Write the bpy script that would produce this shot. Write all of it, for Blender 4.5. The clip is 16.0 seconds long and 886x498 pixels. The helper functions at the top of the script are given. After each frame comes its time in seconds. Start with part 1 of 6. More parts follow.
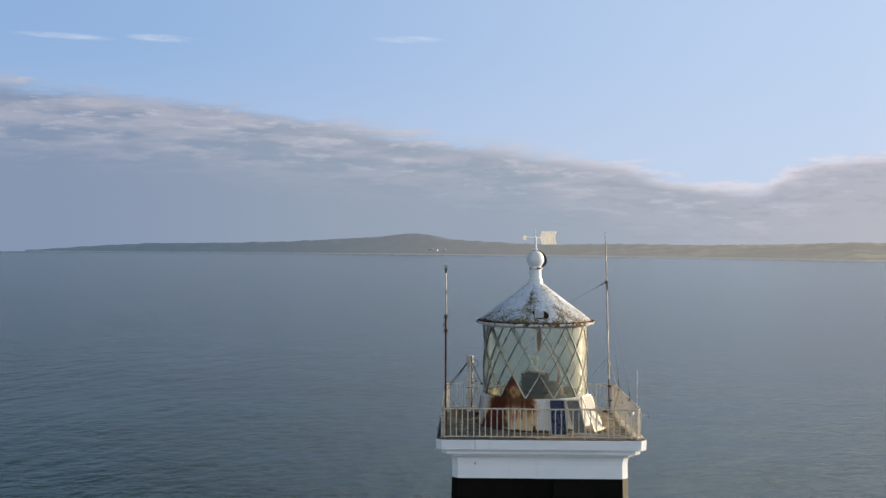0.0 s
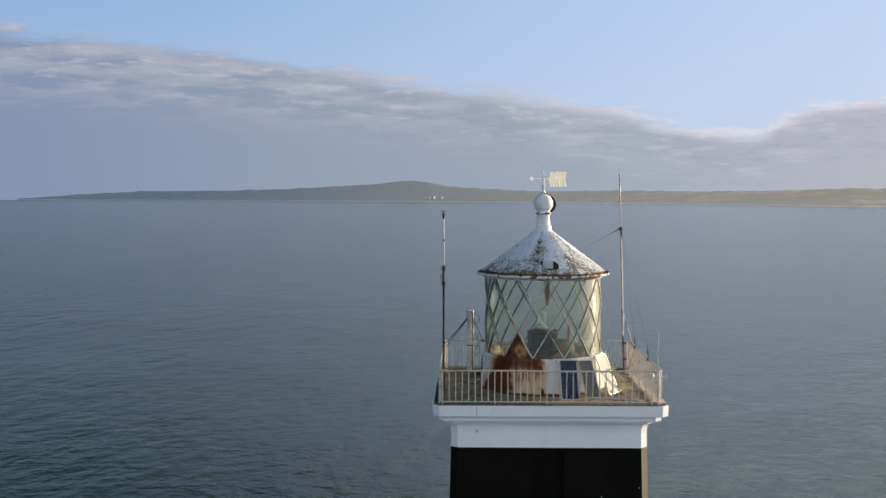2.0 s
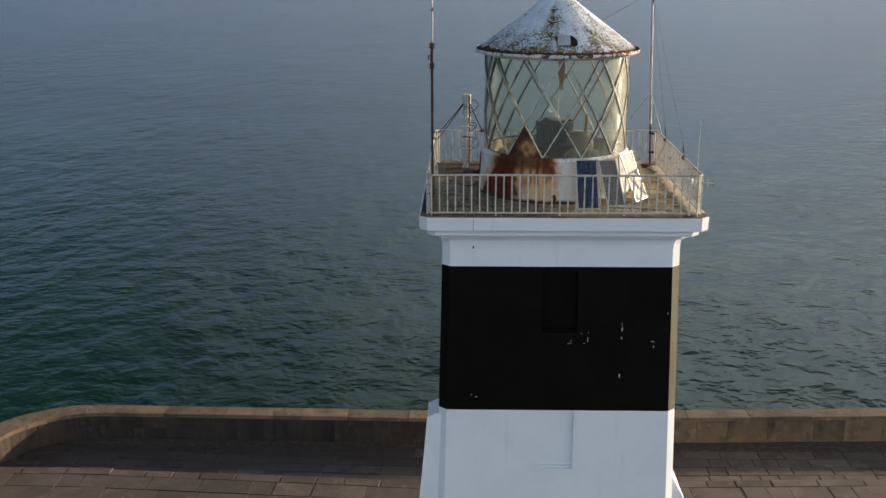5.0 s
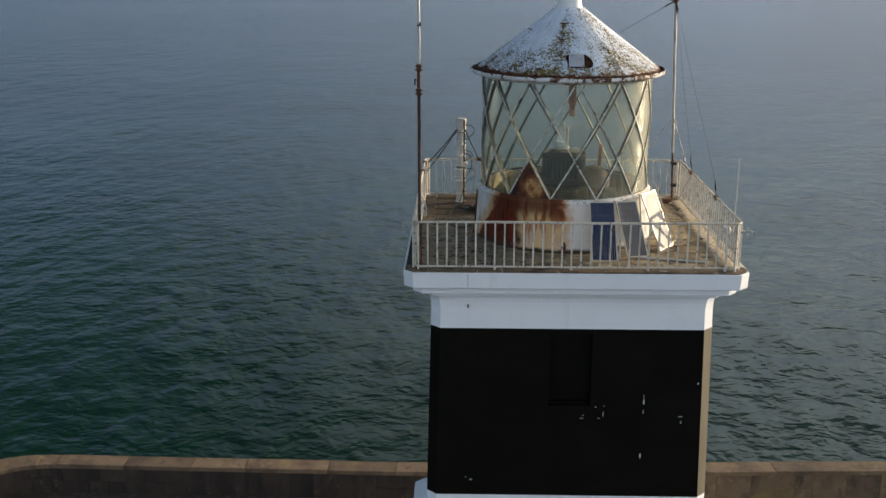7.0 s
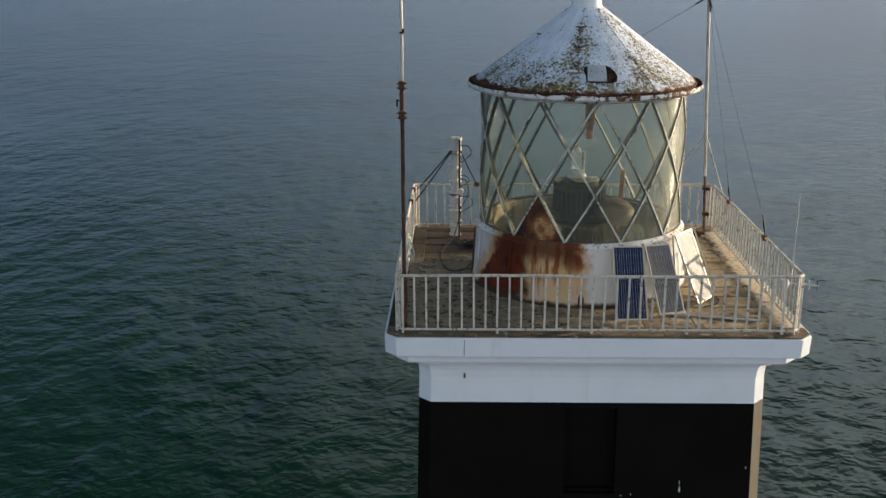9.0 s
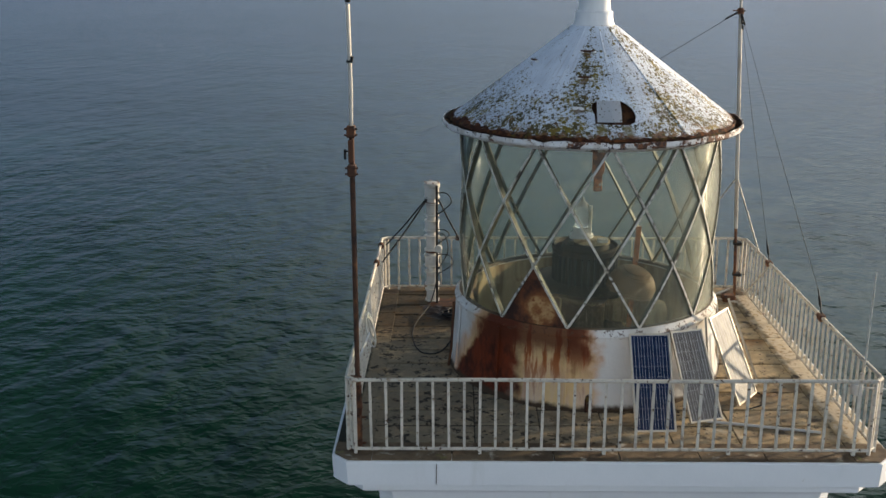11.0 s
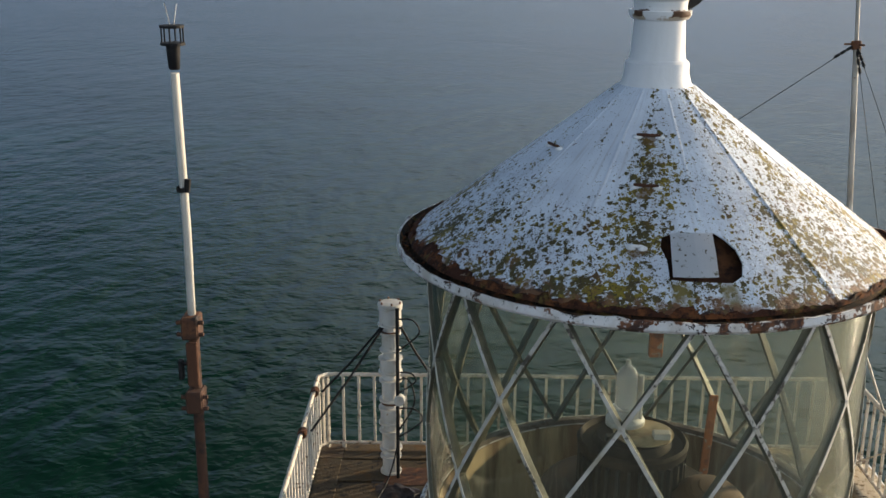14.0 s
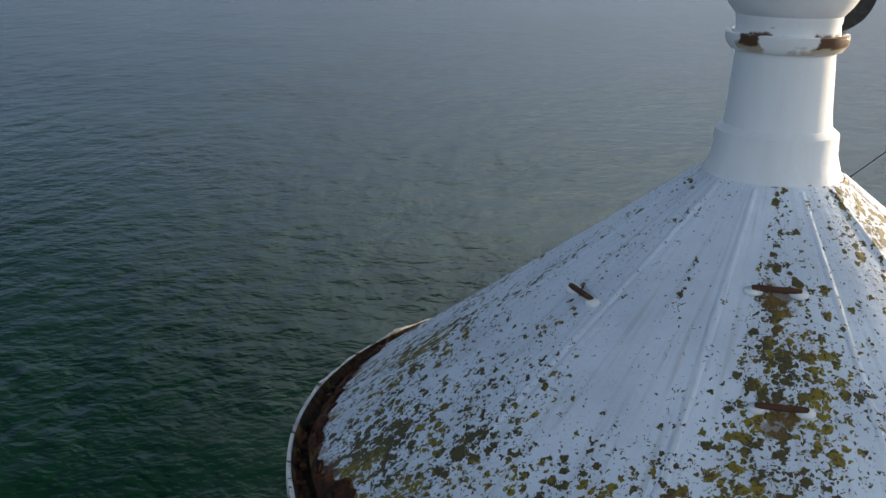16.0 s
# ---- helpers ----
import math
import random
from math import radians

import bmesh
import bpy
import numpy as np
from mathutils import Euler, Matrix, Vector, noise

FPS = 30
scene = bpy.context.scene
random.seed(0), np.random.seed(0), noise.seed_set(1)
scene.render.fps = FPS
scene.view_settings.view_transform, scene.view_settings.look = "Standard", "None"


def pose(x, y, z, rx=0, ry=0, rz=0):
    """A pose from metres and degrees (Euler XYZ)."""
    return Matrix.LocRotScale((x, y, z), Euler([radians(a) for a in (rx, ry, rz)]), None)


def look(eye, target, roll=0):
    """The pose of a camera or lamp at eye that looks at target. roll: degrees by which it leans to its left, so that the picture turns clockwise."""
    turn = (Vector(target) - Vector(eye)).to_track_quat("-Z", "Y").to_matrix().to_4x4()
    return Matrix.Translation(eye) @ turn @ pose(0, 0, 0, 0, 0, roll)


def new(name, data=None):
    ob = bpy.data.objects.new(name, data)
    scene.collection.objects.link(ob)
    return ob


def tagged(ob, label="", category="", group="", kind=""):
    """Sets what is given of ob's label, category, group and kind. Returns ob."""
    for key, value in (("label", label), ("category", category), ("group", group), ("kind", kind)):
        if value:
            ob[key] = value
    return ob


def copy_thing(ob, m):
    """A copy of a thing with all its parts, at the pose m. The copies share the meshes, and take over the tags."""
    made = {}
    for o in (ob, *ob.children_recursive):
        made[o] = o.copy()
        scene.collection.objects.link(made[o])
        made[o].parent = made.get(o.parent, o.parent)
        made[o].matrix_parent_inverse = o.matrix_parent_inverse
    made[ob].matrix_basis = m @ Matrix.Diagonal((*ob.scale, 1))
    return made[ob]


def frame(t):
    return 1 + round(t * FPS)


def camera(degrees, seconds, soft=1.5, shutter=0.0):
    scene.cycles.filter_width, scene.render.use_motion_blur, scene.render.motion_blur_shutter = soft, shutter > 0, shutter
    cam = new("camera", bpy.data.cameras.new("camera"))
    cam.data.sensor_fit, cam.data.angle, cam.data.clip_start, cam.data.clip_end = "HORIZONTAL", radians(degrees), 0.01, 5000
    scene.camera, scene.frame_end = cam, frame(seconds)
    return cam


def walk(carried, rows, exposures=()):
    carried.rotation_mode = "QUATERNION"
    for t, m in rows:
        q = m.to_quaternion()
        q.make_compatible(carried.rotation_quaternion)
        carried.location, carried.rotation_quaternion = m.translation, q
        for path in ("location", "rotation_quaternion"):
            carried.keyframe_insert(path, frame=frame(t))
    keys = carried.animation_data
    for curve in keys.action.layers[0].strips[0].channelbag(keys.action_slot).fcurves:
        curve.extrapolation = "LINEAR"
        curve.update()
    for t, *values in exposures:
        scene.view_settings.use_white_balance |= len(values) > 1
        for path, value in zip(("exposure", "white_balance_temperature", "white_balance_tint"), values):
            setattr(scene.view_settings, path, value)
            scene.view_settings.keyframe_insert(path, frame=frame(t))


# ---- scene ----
cam = camera(45.2, 16.0)
PATH = [
    (0, (-2.593, -42.681, 20.514), (-2.645, -40.681, 20.511), 0.2),
    (0.5, (-2.65, -41.583, 20.618), (-2.7, -39.583, 20.615), 0.2),
    (1, (-2.672, -40.493, 20.555), (-2.721, -38.494, 20.553), -0.0),
    (1.5, (-2.659, -39.41, 20.464), (-2.708, -37.41, 20.462), -0.1),
    (2, (-2.716, -38.243, 20.362), (-2.762, -36.246, 20.26), -0.0),
    (2.5, (-2.668, -37.051, 20.345), (-2.715, -35.067, 20.103), -0.0),
    (3, (-2.674, -35.873, 20.319), (-2.721, -33.901, 19.991), -0.0),
    (3.5, (-2.614, -34.732, 20.313), (-2.662, -32.774, 19.91), -0.1),
    (4, (-2.541, -33.579, 20.245), (-2.592, -31.636, 19.776), -0.1),
    (4.2, (-2.557, -33.121, 20.25), (-2.606, -31.184, 19.755), -0.2),
    (6.3, (-2.506, -28.12, 20.462), (-2.549, -26.199, 19.907), 0.1),
    (6.5, (-2.502, -27.64, 20.464), (-2.544, -25.718, 19.912), -0.0),
    (7, (-2.496, -26.438, 20.468), (-2.536, -24.515, 19.921), 0.1),
    (7.5, (-2.492, -25.244, 20.469), (-2.531, -23.32, 19.924), 0.0),
    (8, (-2.488, -24.056, 20.467), (-2.526, -22.133, 19.919), -0.1),
    (8.5, (-2.484, -22.877, 20.461), (-2.52, -20.957, 19.902), -0.0),
    (8.7, (-2.482, -22.406, 20.46), (-2.517, -20.489, 19.893), -0.1),
    (10.8, (-2.180, -17.526, 20.275), (-2.205, -15.605, 19.719), 0.2),
    (11, (-2.136, -16.993, 20.277), (-2.162, -15.071, 19.726), -0.1),
    (11.5, (-2.079, -15.806, 20.384), (-2.102, -13.884, 19.830), 0.2),
    (12, (-2.040, -14.547, 20.447), (-2.061, -12.626, 19.890), 0.3),
    (12.5, (-2.004, -13.397, 20.443), (-2.025, -11.477, 19.883), 0.3),
    (13, (-1.943, -12.166, 20.396), (-1.965, -10.247, 19.836), 0.4),
    (13.5, (-1.902, -11.007, 20.367), (-1.921, -9.089, 19.802), 0.4),
    (14, (-1.861, -9.763, 20.359), (-1.875, -7.845, 19.791), 0.4),
    (14.5, (-1.809, -8.619, 20.352), (-1.817, -6.702, 19.781), 0.4),
    (15, (-1.743, -7.360, 20.302), (-1.745, -5.443, 19.731), 0.4),
    (15.5, (-1.693, -6.236, 20.250), (-1.685, -4.321, 19.674), 0.6),
    (16, (-1.660, -5.016, 20.231), (-1.632, -3.110, 19.626), 1.0),
]
walk(cam, [(t, look(eye, target, roll)) for t, eye, target, roll in PATH], exposures=[(0, 0.72), (15, 0.72), (16, 0.80)])

# ---- world, sun ----
SEA = -5.0
GROUND = 0.32
SUN_EL, SUN_AZ = 10.0, 62.0       # azimuth from +y towards +x


def build_world():
    world = bpy.data.worlds.new("sky")
    scene.world = world
    world.use_nodes = True
    nt = world.node_tree
    nt.nodes.clear()
    g = Graph(nt)
    sky = nt.nodes.new("ShaderNodeTexSky")
    sky.sky_type = "NISHITA"
    sky.sun_disc = False
    sky.sun_elevation, sky.sun_rotation = radians(SUN_EL), radians(SUN_AZ)
    sky.altitude, sky.air_density, sky.dust_density, sky.ozone_density = 20, 1.0, 1.4, 2.0
    coord = nt.nodes.new("ShaderNodeTexCoord")
    x, y, z = g.split(coord.outputs["Generated"])
    az = g.m("ADD", g.m("ARCTAN2", x, y), 0.0335)  # radians, 0 ahead
    el = g.m("ARCSINE", z)
    # the cloud bank's upper edge, in radians of height, by azimuth
    edge = g.curve(g.m("ADD", az, 0.5),
                   [(0.0, 0.156), (0.106, 0.146), (0.30, 0.132), (0.5, 0.106), (0.65, 0.084), (0.74, 0.067), (0.795, 0.060), (0.82, 0.070), (0.86, 0.081), (1.0, 0.09)])
    # unseen bank behind, raised so that it fills the front faces
    edge = g.m("ADD", edge, g.range(g.m("ABSOLUTE", az), 0.8, 2.3, 0.0, 0.22))
    puff = g.noise(g.xyz(g.m("MULTIPLY", az, 8.0), g.m("MULTIPLY", el, 44.0), 0.0), 1.3, 4, 0.55)
    fine = g.noise(g.xyz(g.m("MULTIPLY", az, 24.0), g.m("MULTIPLY", el, 110.0), 3.0), 1.2, 5, 0.6)
    depth = g.m("SUBTRACT", g.m("ADD", edge, g.m("MULTIPLY", g.m("SUBTRACT", g.m("ADD", g.m("MULTIPLY", puff, 0.5), g.m("MULTIPLY", fine, 0.5)), 0.5), 0.062)), el)
    mask = g.m("MULTIPLY", g.range(depth, -0.004, 0.012), 0.96)
    upper = g.range(depth, 0.085, 0.012)
    low = g.mix(g.range(az, -0.42, 0.05), (0.215, 0.275, 0.395, 1), (0.290, 0.345, 0.425, 1))
    low = g.mix(g.range(az, 0.0, 0.50), low, (0.45, 0.455, 0.50, 1))
    low = g.mix(g.range(az, 0.40, 1.0, 0.0, 0.9), low, (1.65, 1.55, 1.45, 1))
    low = g.mix(g.range(g.m("ABSOLUTE", az), 0.9, 2.2, 0.0, 0.9), low, (0.64, 0.82, 1.06, 1))   # unseen clouds behind, brightened to fill the front faces
    body = g.mix(g.m("MULTIPLY", upper, g.range(puff, 0.40, 0.62, 0.0, 0.85)), low, (0.42, 0.428, 0.505, 1))
    body = g.mix(g.m("MULTIPLY", upper, g.range(fine, 0.50, 0.68, 0.0, 0.7)), body, (0.53, 0.52, 0.59, 1))
    body = g.mix(g.m("MULTIPLY", upper, g.range(fine, 0.46, 0.32, 0.0, 0.30)), body, (0.25, 0.28, 0.37, 1))
    rim = g.m("MULTIPLY", g.m("MULTIPLY", g.range(depth, 0.017, 0.003), g.range(fine, 0.34, 0.60, 0.25, 1.0)), g.range(az, -0.25, 0.22, 0.08, 0.85))
    cloud = g.mix(rim, body, g.mix(g.range(az, 0.05, 0.30), (0.62, 0.60, 0.66, 1), (0.82, 0.755, 0.79, 1)))
    # wisps high in the blue
    wisp = None
    for a, e, wa, we in ((-0.334, 0.184, 0.045, 0.0030), (-0.250, 0.187, 0.034, 0.0036), (-0.026, 0.1925, 0.034, 0.0036)):
        da = g.m("DIVIDE", g.m("SUBTRACT", az, a), wa)
        de = g.m("DIVIDE", g.m("SUBTRACT", el, e), we)
        d = g.m("ADD", g.m("MULTIPLY", da, da), g.m("MULTIPLY", de, de))
        one = g.m("MULTIPLY", g.range(d, 1.2, 0.0), g.range(fine, 0.25, 0.75))
        wisp = one if wisp is None else g.m("MAXIMUM", wisp, one)
    clear = g.n("ShaderNodeVectorMath", operation="SCALE")
    g.link(sky.outputs[0], clear.inputs[0])
    clear.inputs["Scale"].default_value = SKY_GAIN
    air = g.mix(g.range(az, -0.45, 0.45), (0.275, 0.437, 0.720, 1), (0.505, 0.638, 0.865, 1))
    air = g.mix(g.range(el, 0.20, 0.06, 0.0, 0.35), air, (0.60, 0.67, 0.84, 1))
    air = g.mix(g.range(az, 0.36, 1.0, 0.0, 0.9), air, (2.0, 2.0, 1.95, 1))
    air = g.mix(g.range(el, 0.235, 0.34, 0.0, 0.85), air, g.mix(g.range(az, -0.38, 0.42), (0.095, 0.180, 0.215, 1), (4.0, 4.2, 4.25, 1)))   # unseen sky band, dark left and bright right, added to tone the sea
    air = g.mix(g.range(el, 0.38, 0.58, 0.0, 0.8), air, (0.28, 0.42, 0.50, 1))
    haze = g.mix(g.m("MULTIPLY", g.range(el, 0.75, 0.18), 0.9), clear.outputs[0], air)
    col = g.mix(g.m("MULTIPLY", wisp, 0.45), haze, (0.80, 0.80, 0.84, 1))
    col = g.mix(mask, col, cloud)
    bg = nt.nodes.new("ShaderNodeBackground")
    g.link(col, bg.inputs[0])
    bg.inputs[1].default_value = WORLD_GAIN
    out = nt.nodes.new("ShaderNodeOutputWorld")
    g.link(bg.outputs[0], out.inputs[0])


SKY_GAIN, WORLD_GAIN = 0.080, 0.645


class Graph:
    """Short ways to wire nodes."""

    def __init__(self, tree):
        self.t = tree

    def n(self, kind, **kw):
        node = self.t.nodes.new(kind)
        if "operation" in kw:
            node.operation = kw["operation"]
        return node

    def link(self, a, b):
        if hasattr(a, "is_linked"):
            self.t.links.new(a, b)
        else:
            b.default_value = a

    def m(self, op, a, b=None, clamp=False):
        node = self.n("ShaderNodeMath", operation=op)
        node.use_clamp = clamp
        self.link(a, node.inputs[0])
        if b is not None:
            self.link(b, node.inputs[1])
        return node.outputs[0]

    def split(self, v):
        node = self.n("ShaderNodeSeparateXYZ")
        self.link(v, node.inputs[0])
        return node.outputs

    def xyz(self, x, y, z):
        node = self.n("ShaderNodeCombineXYZ")
        for s, v in zip(node.inputs, (x, y, z)):
            self.link(v, s)
        return node.outputs[0]

    def scale(self, v, by):
        node = self.n("ShaderNodeVectorMath", operation="MULTIPLY")
        self.link(v, node.inputs[0])
        node.inputs[1].default_value = by
        return node.outputs[0]

    def noise(self, v, scale, detail=4, rough=0.55, distort=0.0):
        node = self.n("ShaderNodeTexNoise")
        self.link(v, node.inputs["Vector"])
        node.inputs["Scale"].default_value = scale
        node.inputs["Detail"].default_value = detail
        node.inputs["Roughness"].default_value = rough
        node.inputs["Distortion"].default_value = distort
        return node.outputs["Fac"]

    def cells(self, v, scale, feature="F1", out="Distance"):
        node = self.n("ShaderNodeTexVoronoi")
        node.feature = feature
        self.link(v, node.inputs["Vector"])
        node.inputs["Scale"].default_value = scale
        return node.outputs[out]

    def range(self, v, a, b, lo=0.0, hi=1.0):
        node = self.n("ShaderNodeMapRange")
        node.interpolation_type = "SMOOTHSTEP"
        self.link(v, node.inputs[0])
        for i, x in enumerate((a, b, lo, hi)):
            node.inputs[i + 1].default_value = x
        return node.outputs[0]

    def mix(self, f, a, b):
        node = self.n("ShaderNodeMix")
        node.data_type = "RGBA"
        self.link(f, node.inputs[0])
        self.link(a, node.inputs[6])
        self.link(b, node.inputs[7])
        return node.outputs[2]

    def curve(self, v, points):
        node = self.n("ShaderNodeFloatCurve")
        c = node.mapping.curves[0]
        c.points[0].location, c.points[1].location = points[0], points[-1]
        for q in points[1:-1]:
            c.points.new(*q)
        node.mapping.update()
        self.link(v, node.inputs["Value"])
        return node.outputs[0]


build_world()
SUN = Vector((math.cos(radians(SUN_EL)) * math.sin(radians(SUN_AZ)), math.cos(radians(SUN_EL)) * math.cos(radians(SUN_AZ)), math.sin(radians(SUN_EL))))
sun = new("sun", bpy.data.lights.new("sun", "SUN"))
sun.data.energy, sun.data.angle, sun.data.color = 4.5, radians(1.4), (1.0, 0.80, 0.56)
sun.matrix_world = look(SUN * 200, (0, 0, 0))


# ---- materials ----
def around(r, z, deg, c=(0, 0)):
    """A point at the bearing deg, counted from the front (-y) towards +x."""
    a = radians(deg)
    return Vector((c[0] + r * math.sin(a), c[1] - r * math.cos(a), z))


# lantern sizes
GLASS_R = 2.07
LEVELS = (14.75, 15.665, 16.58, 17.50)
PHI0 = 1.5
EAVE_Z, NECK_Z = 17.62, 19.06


def roof_point(r, deg, lift=0.0):
    """The roof skin: a cone with a slight sag towards the neck and shallow panels between its ribs."""
    f = (r - 0.34) / (2.26 - 0.34)
    z = NECK_Z + (EAVE_Z - NECK_Z) * f - 0.015 * math.sin(math.pi * min(max(f, 0), 1)) * (1 - f)
    k = (deg - PHI0) / 30
    flat = math.cos(math.pi / 12) / math.cos(radians(30 * (k - math.floor(k)) - 15))
    return around(r * (0.7 + 0.3 * flat), z + lift, deg)


HOOKS = ((-13, 0.80), (-12, 1.25), (-13, 1.76), (-68, 1.02))


def material(name, base, rough=0.7, metal=0.0, layers=(), bump=(), vary=0.0, spec=0.5):
    """base: colour. layers: (colour, noise scale, from, to, stretch xyz, detail, roughness or None). bump: (scale, height in metres, stretch)."""
    mt = bpy.data.materials.new(name)
    mt.use_nodes = True
    nt = mt.node_tree
    g = Graph(nt)
    bsdf = nt.nodes["Principled BSDF"]
    pos = nt.nodes.new("ShaderNodeNewGeometry").outputs["Position"]
    info = nt.nodes.new("ShaderNodeObjectInfo")
    off = g.n("ShaderNodeVectorMath", operation="ADD")
    g.link(pos, off.inputs[0])
    g.link(g.xyz(g.m("MULTIPLY", info.outputs["Random"], 13.0), g.m("MULTIPLY", info.outputs["Random"], 7.0), 0.0), off.inputs[1])
    v = off.outputs[0] if vary else pos
    col = (*base, 1)
    rg = rough
    for colour, scale, lo, hi, stretch, detail, r in layers:
        f = g.range(g.noise(g.scale(v, stretch), scale, detail, 0.62), lo, hi)
        col = g.mix(f, col, (*colour, 1))
        if r is not None:
            node = g.n("ShaderNodeMix")
            g.link(f, node.inputs[0])
            g.link(rg, node.inputs[2])
            node.inputs[3].default_value = r
            rg = node.outputs[0]
    if vary:
        hsv = g.n("ShaderNodeHueSaturation")
        g.link(g.m("ADD", g.m("MULTIPLY", info.outputs["Random"], 2 * vary), 1 - vary), hsv.inputs["Value"])
        g.link(col, hsv.inputs["Color"])
        col = hsv.outputs[0]
    g.link(col, bsdf.inputs["Base Color"])
    g.link(rg, bsdf.inputs["Roughness"])
    bsdf.inputs["Metallic"].default_value = metal
    bsdf.inputs["Specular IOR Level"].default_value = spec
    last = None
    for scale, height, stretch in bump:
        node = g.n("ShaderNodeBump")
        node.inputs["Distance"].default_value = height
        g.link(g.noise(g.scale(v, stretch), scale, 5, 0.6), node.inputs["Height"])
        if last:
            g.link(last, node.inputs["Normal"])
        last = node.outputs[0]
    if last:
        g.link(last, bsdf.inputs["Normal"])
    return mt


ONE = (1, 1, 1)
STREAK = (1, 1, 0.12)
WHITE = material("white_wall_paint", (0.82, 0.83, 0.84), 0.65, layers=[
    ((0.76, 0.78, 0.79), 0.7, 0.42, 0.75, ONE, 5, None), ((0.70, 0.71, 0.69), 2.2, 0.58, 0.80, STREAK, 5, None),
    ((0.50, 0.44, 0.34), 9.0, 0.73, 0.78, (1, 1, 0.6), 4, 0.85)], bump=[(3.0, 0.006, ONE), (28.0, 0.002, ONE)])
BLACK = material("black_wall_paint", (0.0052, 0.0049, 0.0033), 0.6, layers=[
    ((0.0075, 0.0070, 0.0050), 0.8, 0.4, 0.7, ONE, 5, 0.55), ((0.012, 0.012, 0.010), 6.0, 0.62, 0.8, STREAK, 4, None)], bump=[(2.5, 0.006, ONE), (30.0, 0.002, ONE)], spec=0.05)
BLEACHED = material("sun_bleached_band_paint", (0.150, 0.128, 0.082), 0.7, layers=[((0.105, 0.09, 0.06), 2.0, 0.45, 0.7, STREAK, 5, None), ((0.20, 0.18, 0.13), 7.0, 0.6, 0.75, ONE, 4, None)], bump=[(20.0, 0.003, ONE)])
CHIP = material("chipped_plaster", (0.55, 0.56, 0.54), 0.9, layers=[((0.3, 0.3, 0.28), 12, 0.4, 0.7, ONE, 4, None)])
CONCRETE = material("weathered_deck_concrete", (0.45, 0.34, 0.20), 0.9, layers=[
    ((0.21, 0.152, 0.090), 0.9, 0.45, 0.66, ONE, 6, None), ((0.52, 0.44, 0.32), 2.2, 0.56, 0.70, ONE, 6, None), ((0.055, 0.042, 0.030), 3.4, 0.51, 0.66, ONE, 6, None),
    ((0.18, 0.15, 0.045), 2.0, 0.62, 0.78, ONE, 5, None), ((0.21, 0.10, 0.03), 0.55, 0.55, 0.70, ONE, 5, None),
    ((0.03, 0.022, 0.015), 11.0, 0.60, 0.67, ONE, 5, None)],
    bump=[(6.0, 0.02, ONE), (40.0, 0.006, ONE)], vary=0.16, spec=0.3)
RIM = material("dirty_stone_rim", (0.15, 0.105, 0.06), 0.9, layers=[
    ((0.07, 0.045, 0.025), 2.4, 0.42, 0.62, ONE, 6, None), ((0.45, 0.41, 0.34), 4.0, 0.58, 0.74, ONE, 5, None), ((0.17, 0.17, 0.05), 3.0, 0.62, 0.75, ONE, 5, None)],
    bump=[(8.0, 0.02, ONE)])
RAIL = material("peeling_white_rail_paint", (0.61, 0.56, 0.47), 0.6, layers=[
    ((0.46, 0.42, 0.36), 4.0, 0.46, 0.72, ONE, 5, None), ((0.33, 0.24, 0.16), 9.0, 0.54, 0.70, ONE, 6, 0.8), ((0.075, 0.036, 0.018), 14.0, 0.60, 0.66, ONE, 6, 0.9)], bump=[(40.0, 0.006, ONE)], vary=0.12)
RUST = material("rusted_iron", (0.085, 0.034, 0.016), 0.9, layers=[
    ((0.19, 0.078, 0.028), 6.0, 0.47, 0.7, ONE, 5, None), ((0.028, 0.014, 0.010), 9.0, 0.52, 0.70, ONE, 5, None)], bump=[(30.0, 0.006, ONE)])
MASTRUST = material("dark_rusted_mast", (0.062, 0.026, 0.013), 0.85, layers=[((0.14, 0.055, 0.020), 5.0, 0.50, 0.72, ONE, 5, None), ((0.016, 0.010, 0.008), 8.0, 0.50, 0.68, ONE, 5, None)], bump=[(30.0, 0.006, ONE)])
DARK = material("dark_green_metal", (0.018, 0.018, 0.013), 0.55, layers=[((0.045, 0.032, 0.02), 5.0, 0.5, 0.75, ONE, 5, 0.8)], bump=[(20.0, 0.003, ONE)])
BLACKIRON = material("black_plastic", (0.012, 0.012, 0.012), 0.65, layers=[((0.03, 0.03, 0.03), 20, 0.5, 0.7, ONE, 3, None)], spec=0.2)
MASTGREY = material("dull_grey_mast_steel", (0.40, 0.375, 0.33), 0.55, 0.2, layers=[((0.24, 0.21, 0.17), 5.0, 0.46, 0.70, STREAK, 4, None), ((0.14, 0.07, 0.03), 12.0, 0.64, 0.72, ONE, 4, None)])
GALV = material("galvanised_pole", (0.56, 0.55, 0.53), 0.5, 0.25, layers=[((0.40, 0.38, 0.34), 8.0, 0.5, 0.75, ONE, 4, None)])
CREAM = material("cream_inner_lining", (0.42, 0.33, 0.19), 0.7, layers=[((0.16, 0.10, 0.05), 2.2, 0.42, 0.6, STREAK, 5, None), ((0.16, 0.07, 0.03), 4.0, 0.62, 0.74, ONE, 5, None)], bump=[(12.0, 0.004, ONE)])
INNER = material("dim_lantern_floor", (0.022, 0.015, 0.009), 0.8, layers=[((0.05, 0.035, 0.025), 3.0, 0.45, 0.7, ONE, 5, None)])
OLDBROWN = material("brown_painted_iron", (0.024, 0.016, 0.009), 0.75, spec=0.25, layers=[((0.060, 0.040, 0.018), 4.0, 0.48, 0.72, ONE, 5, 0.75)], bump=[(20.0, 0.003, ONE)])
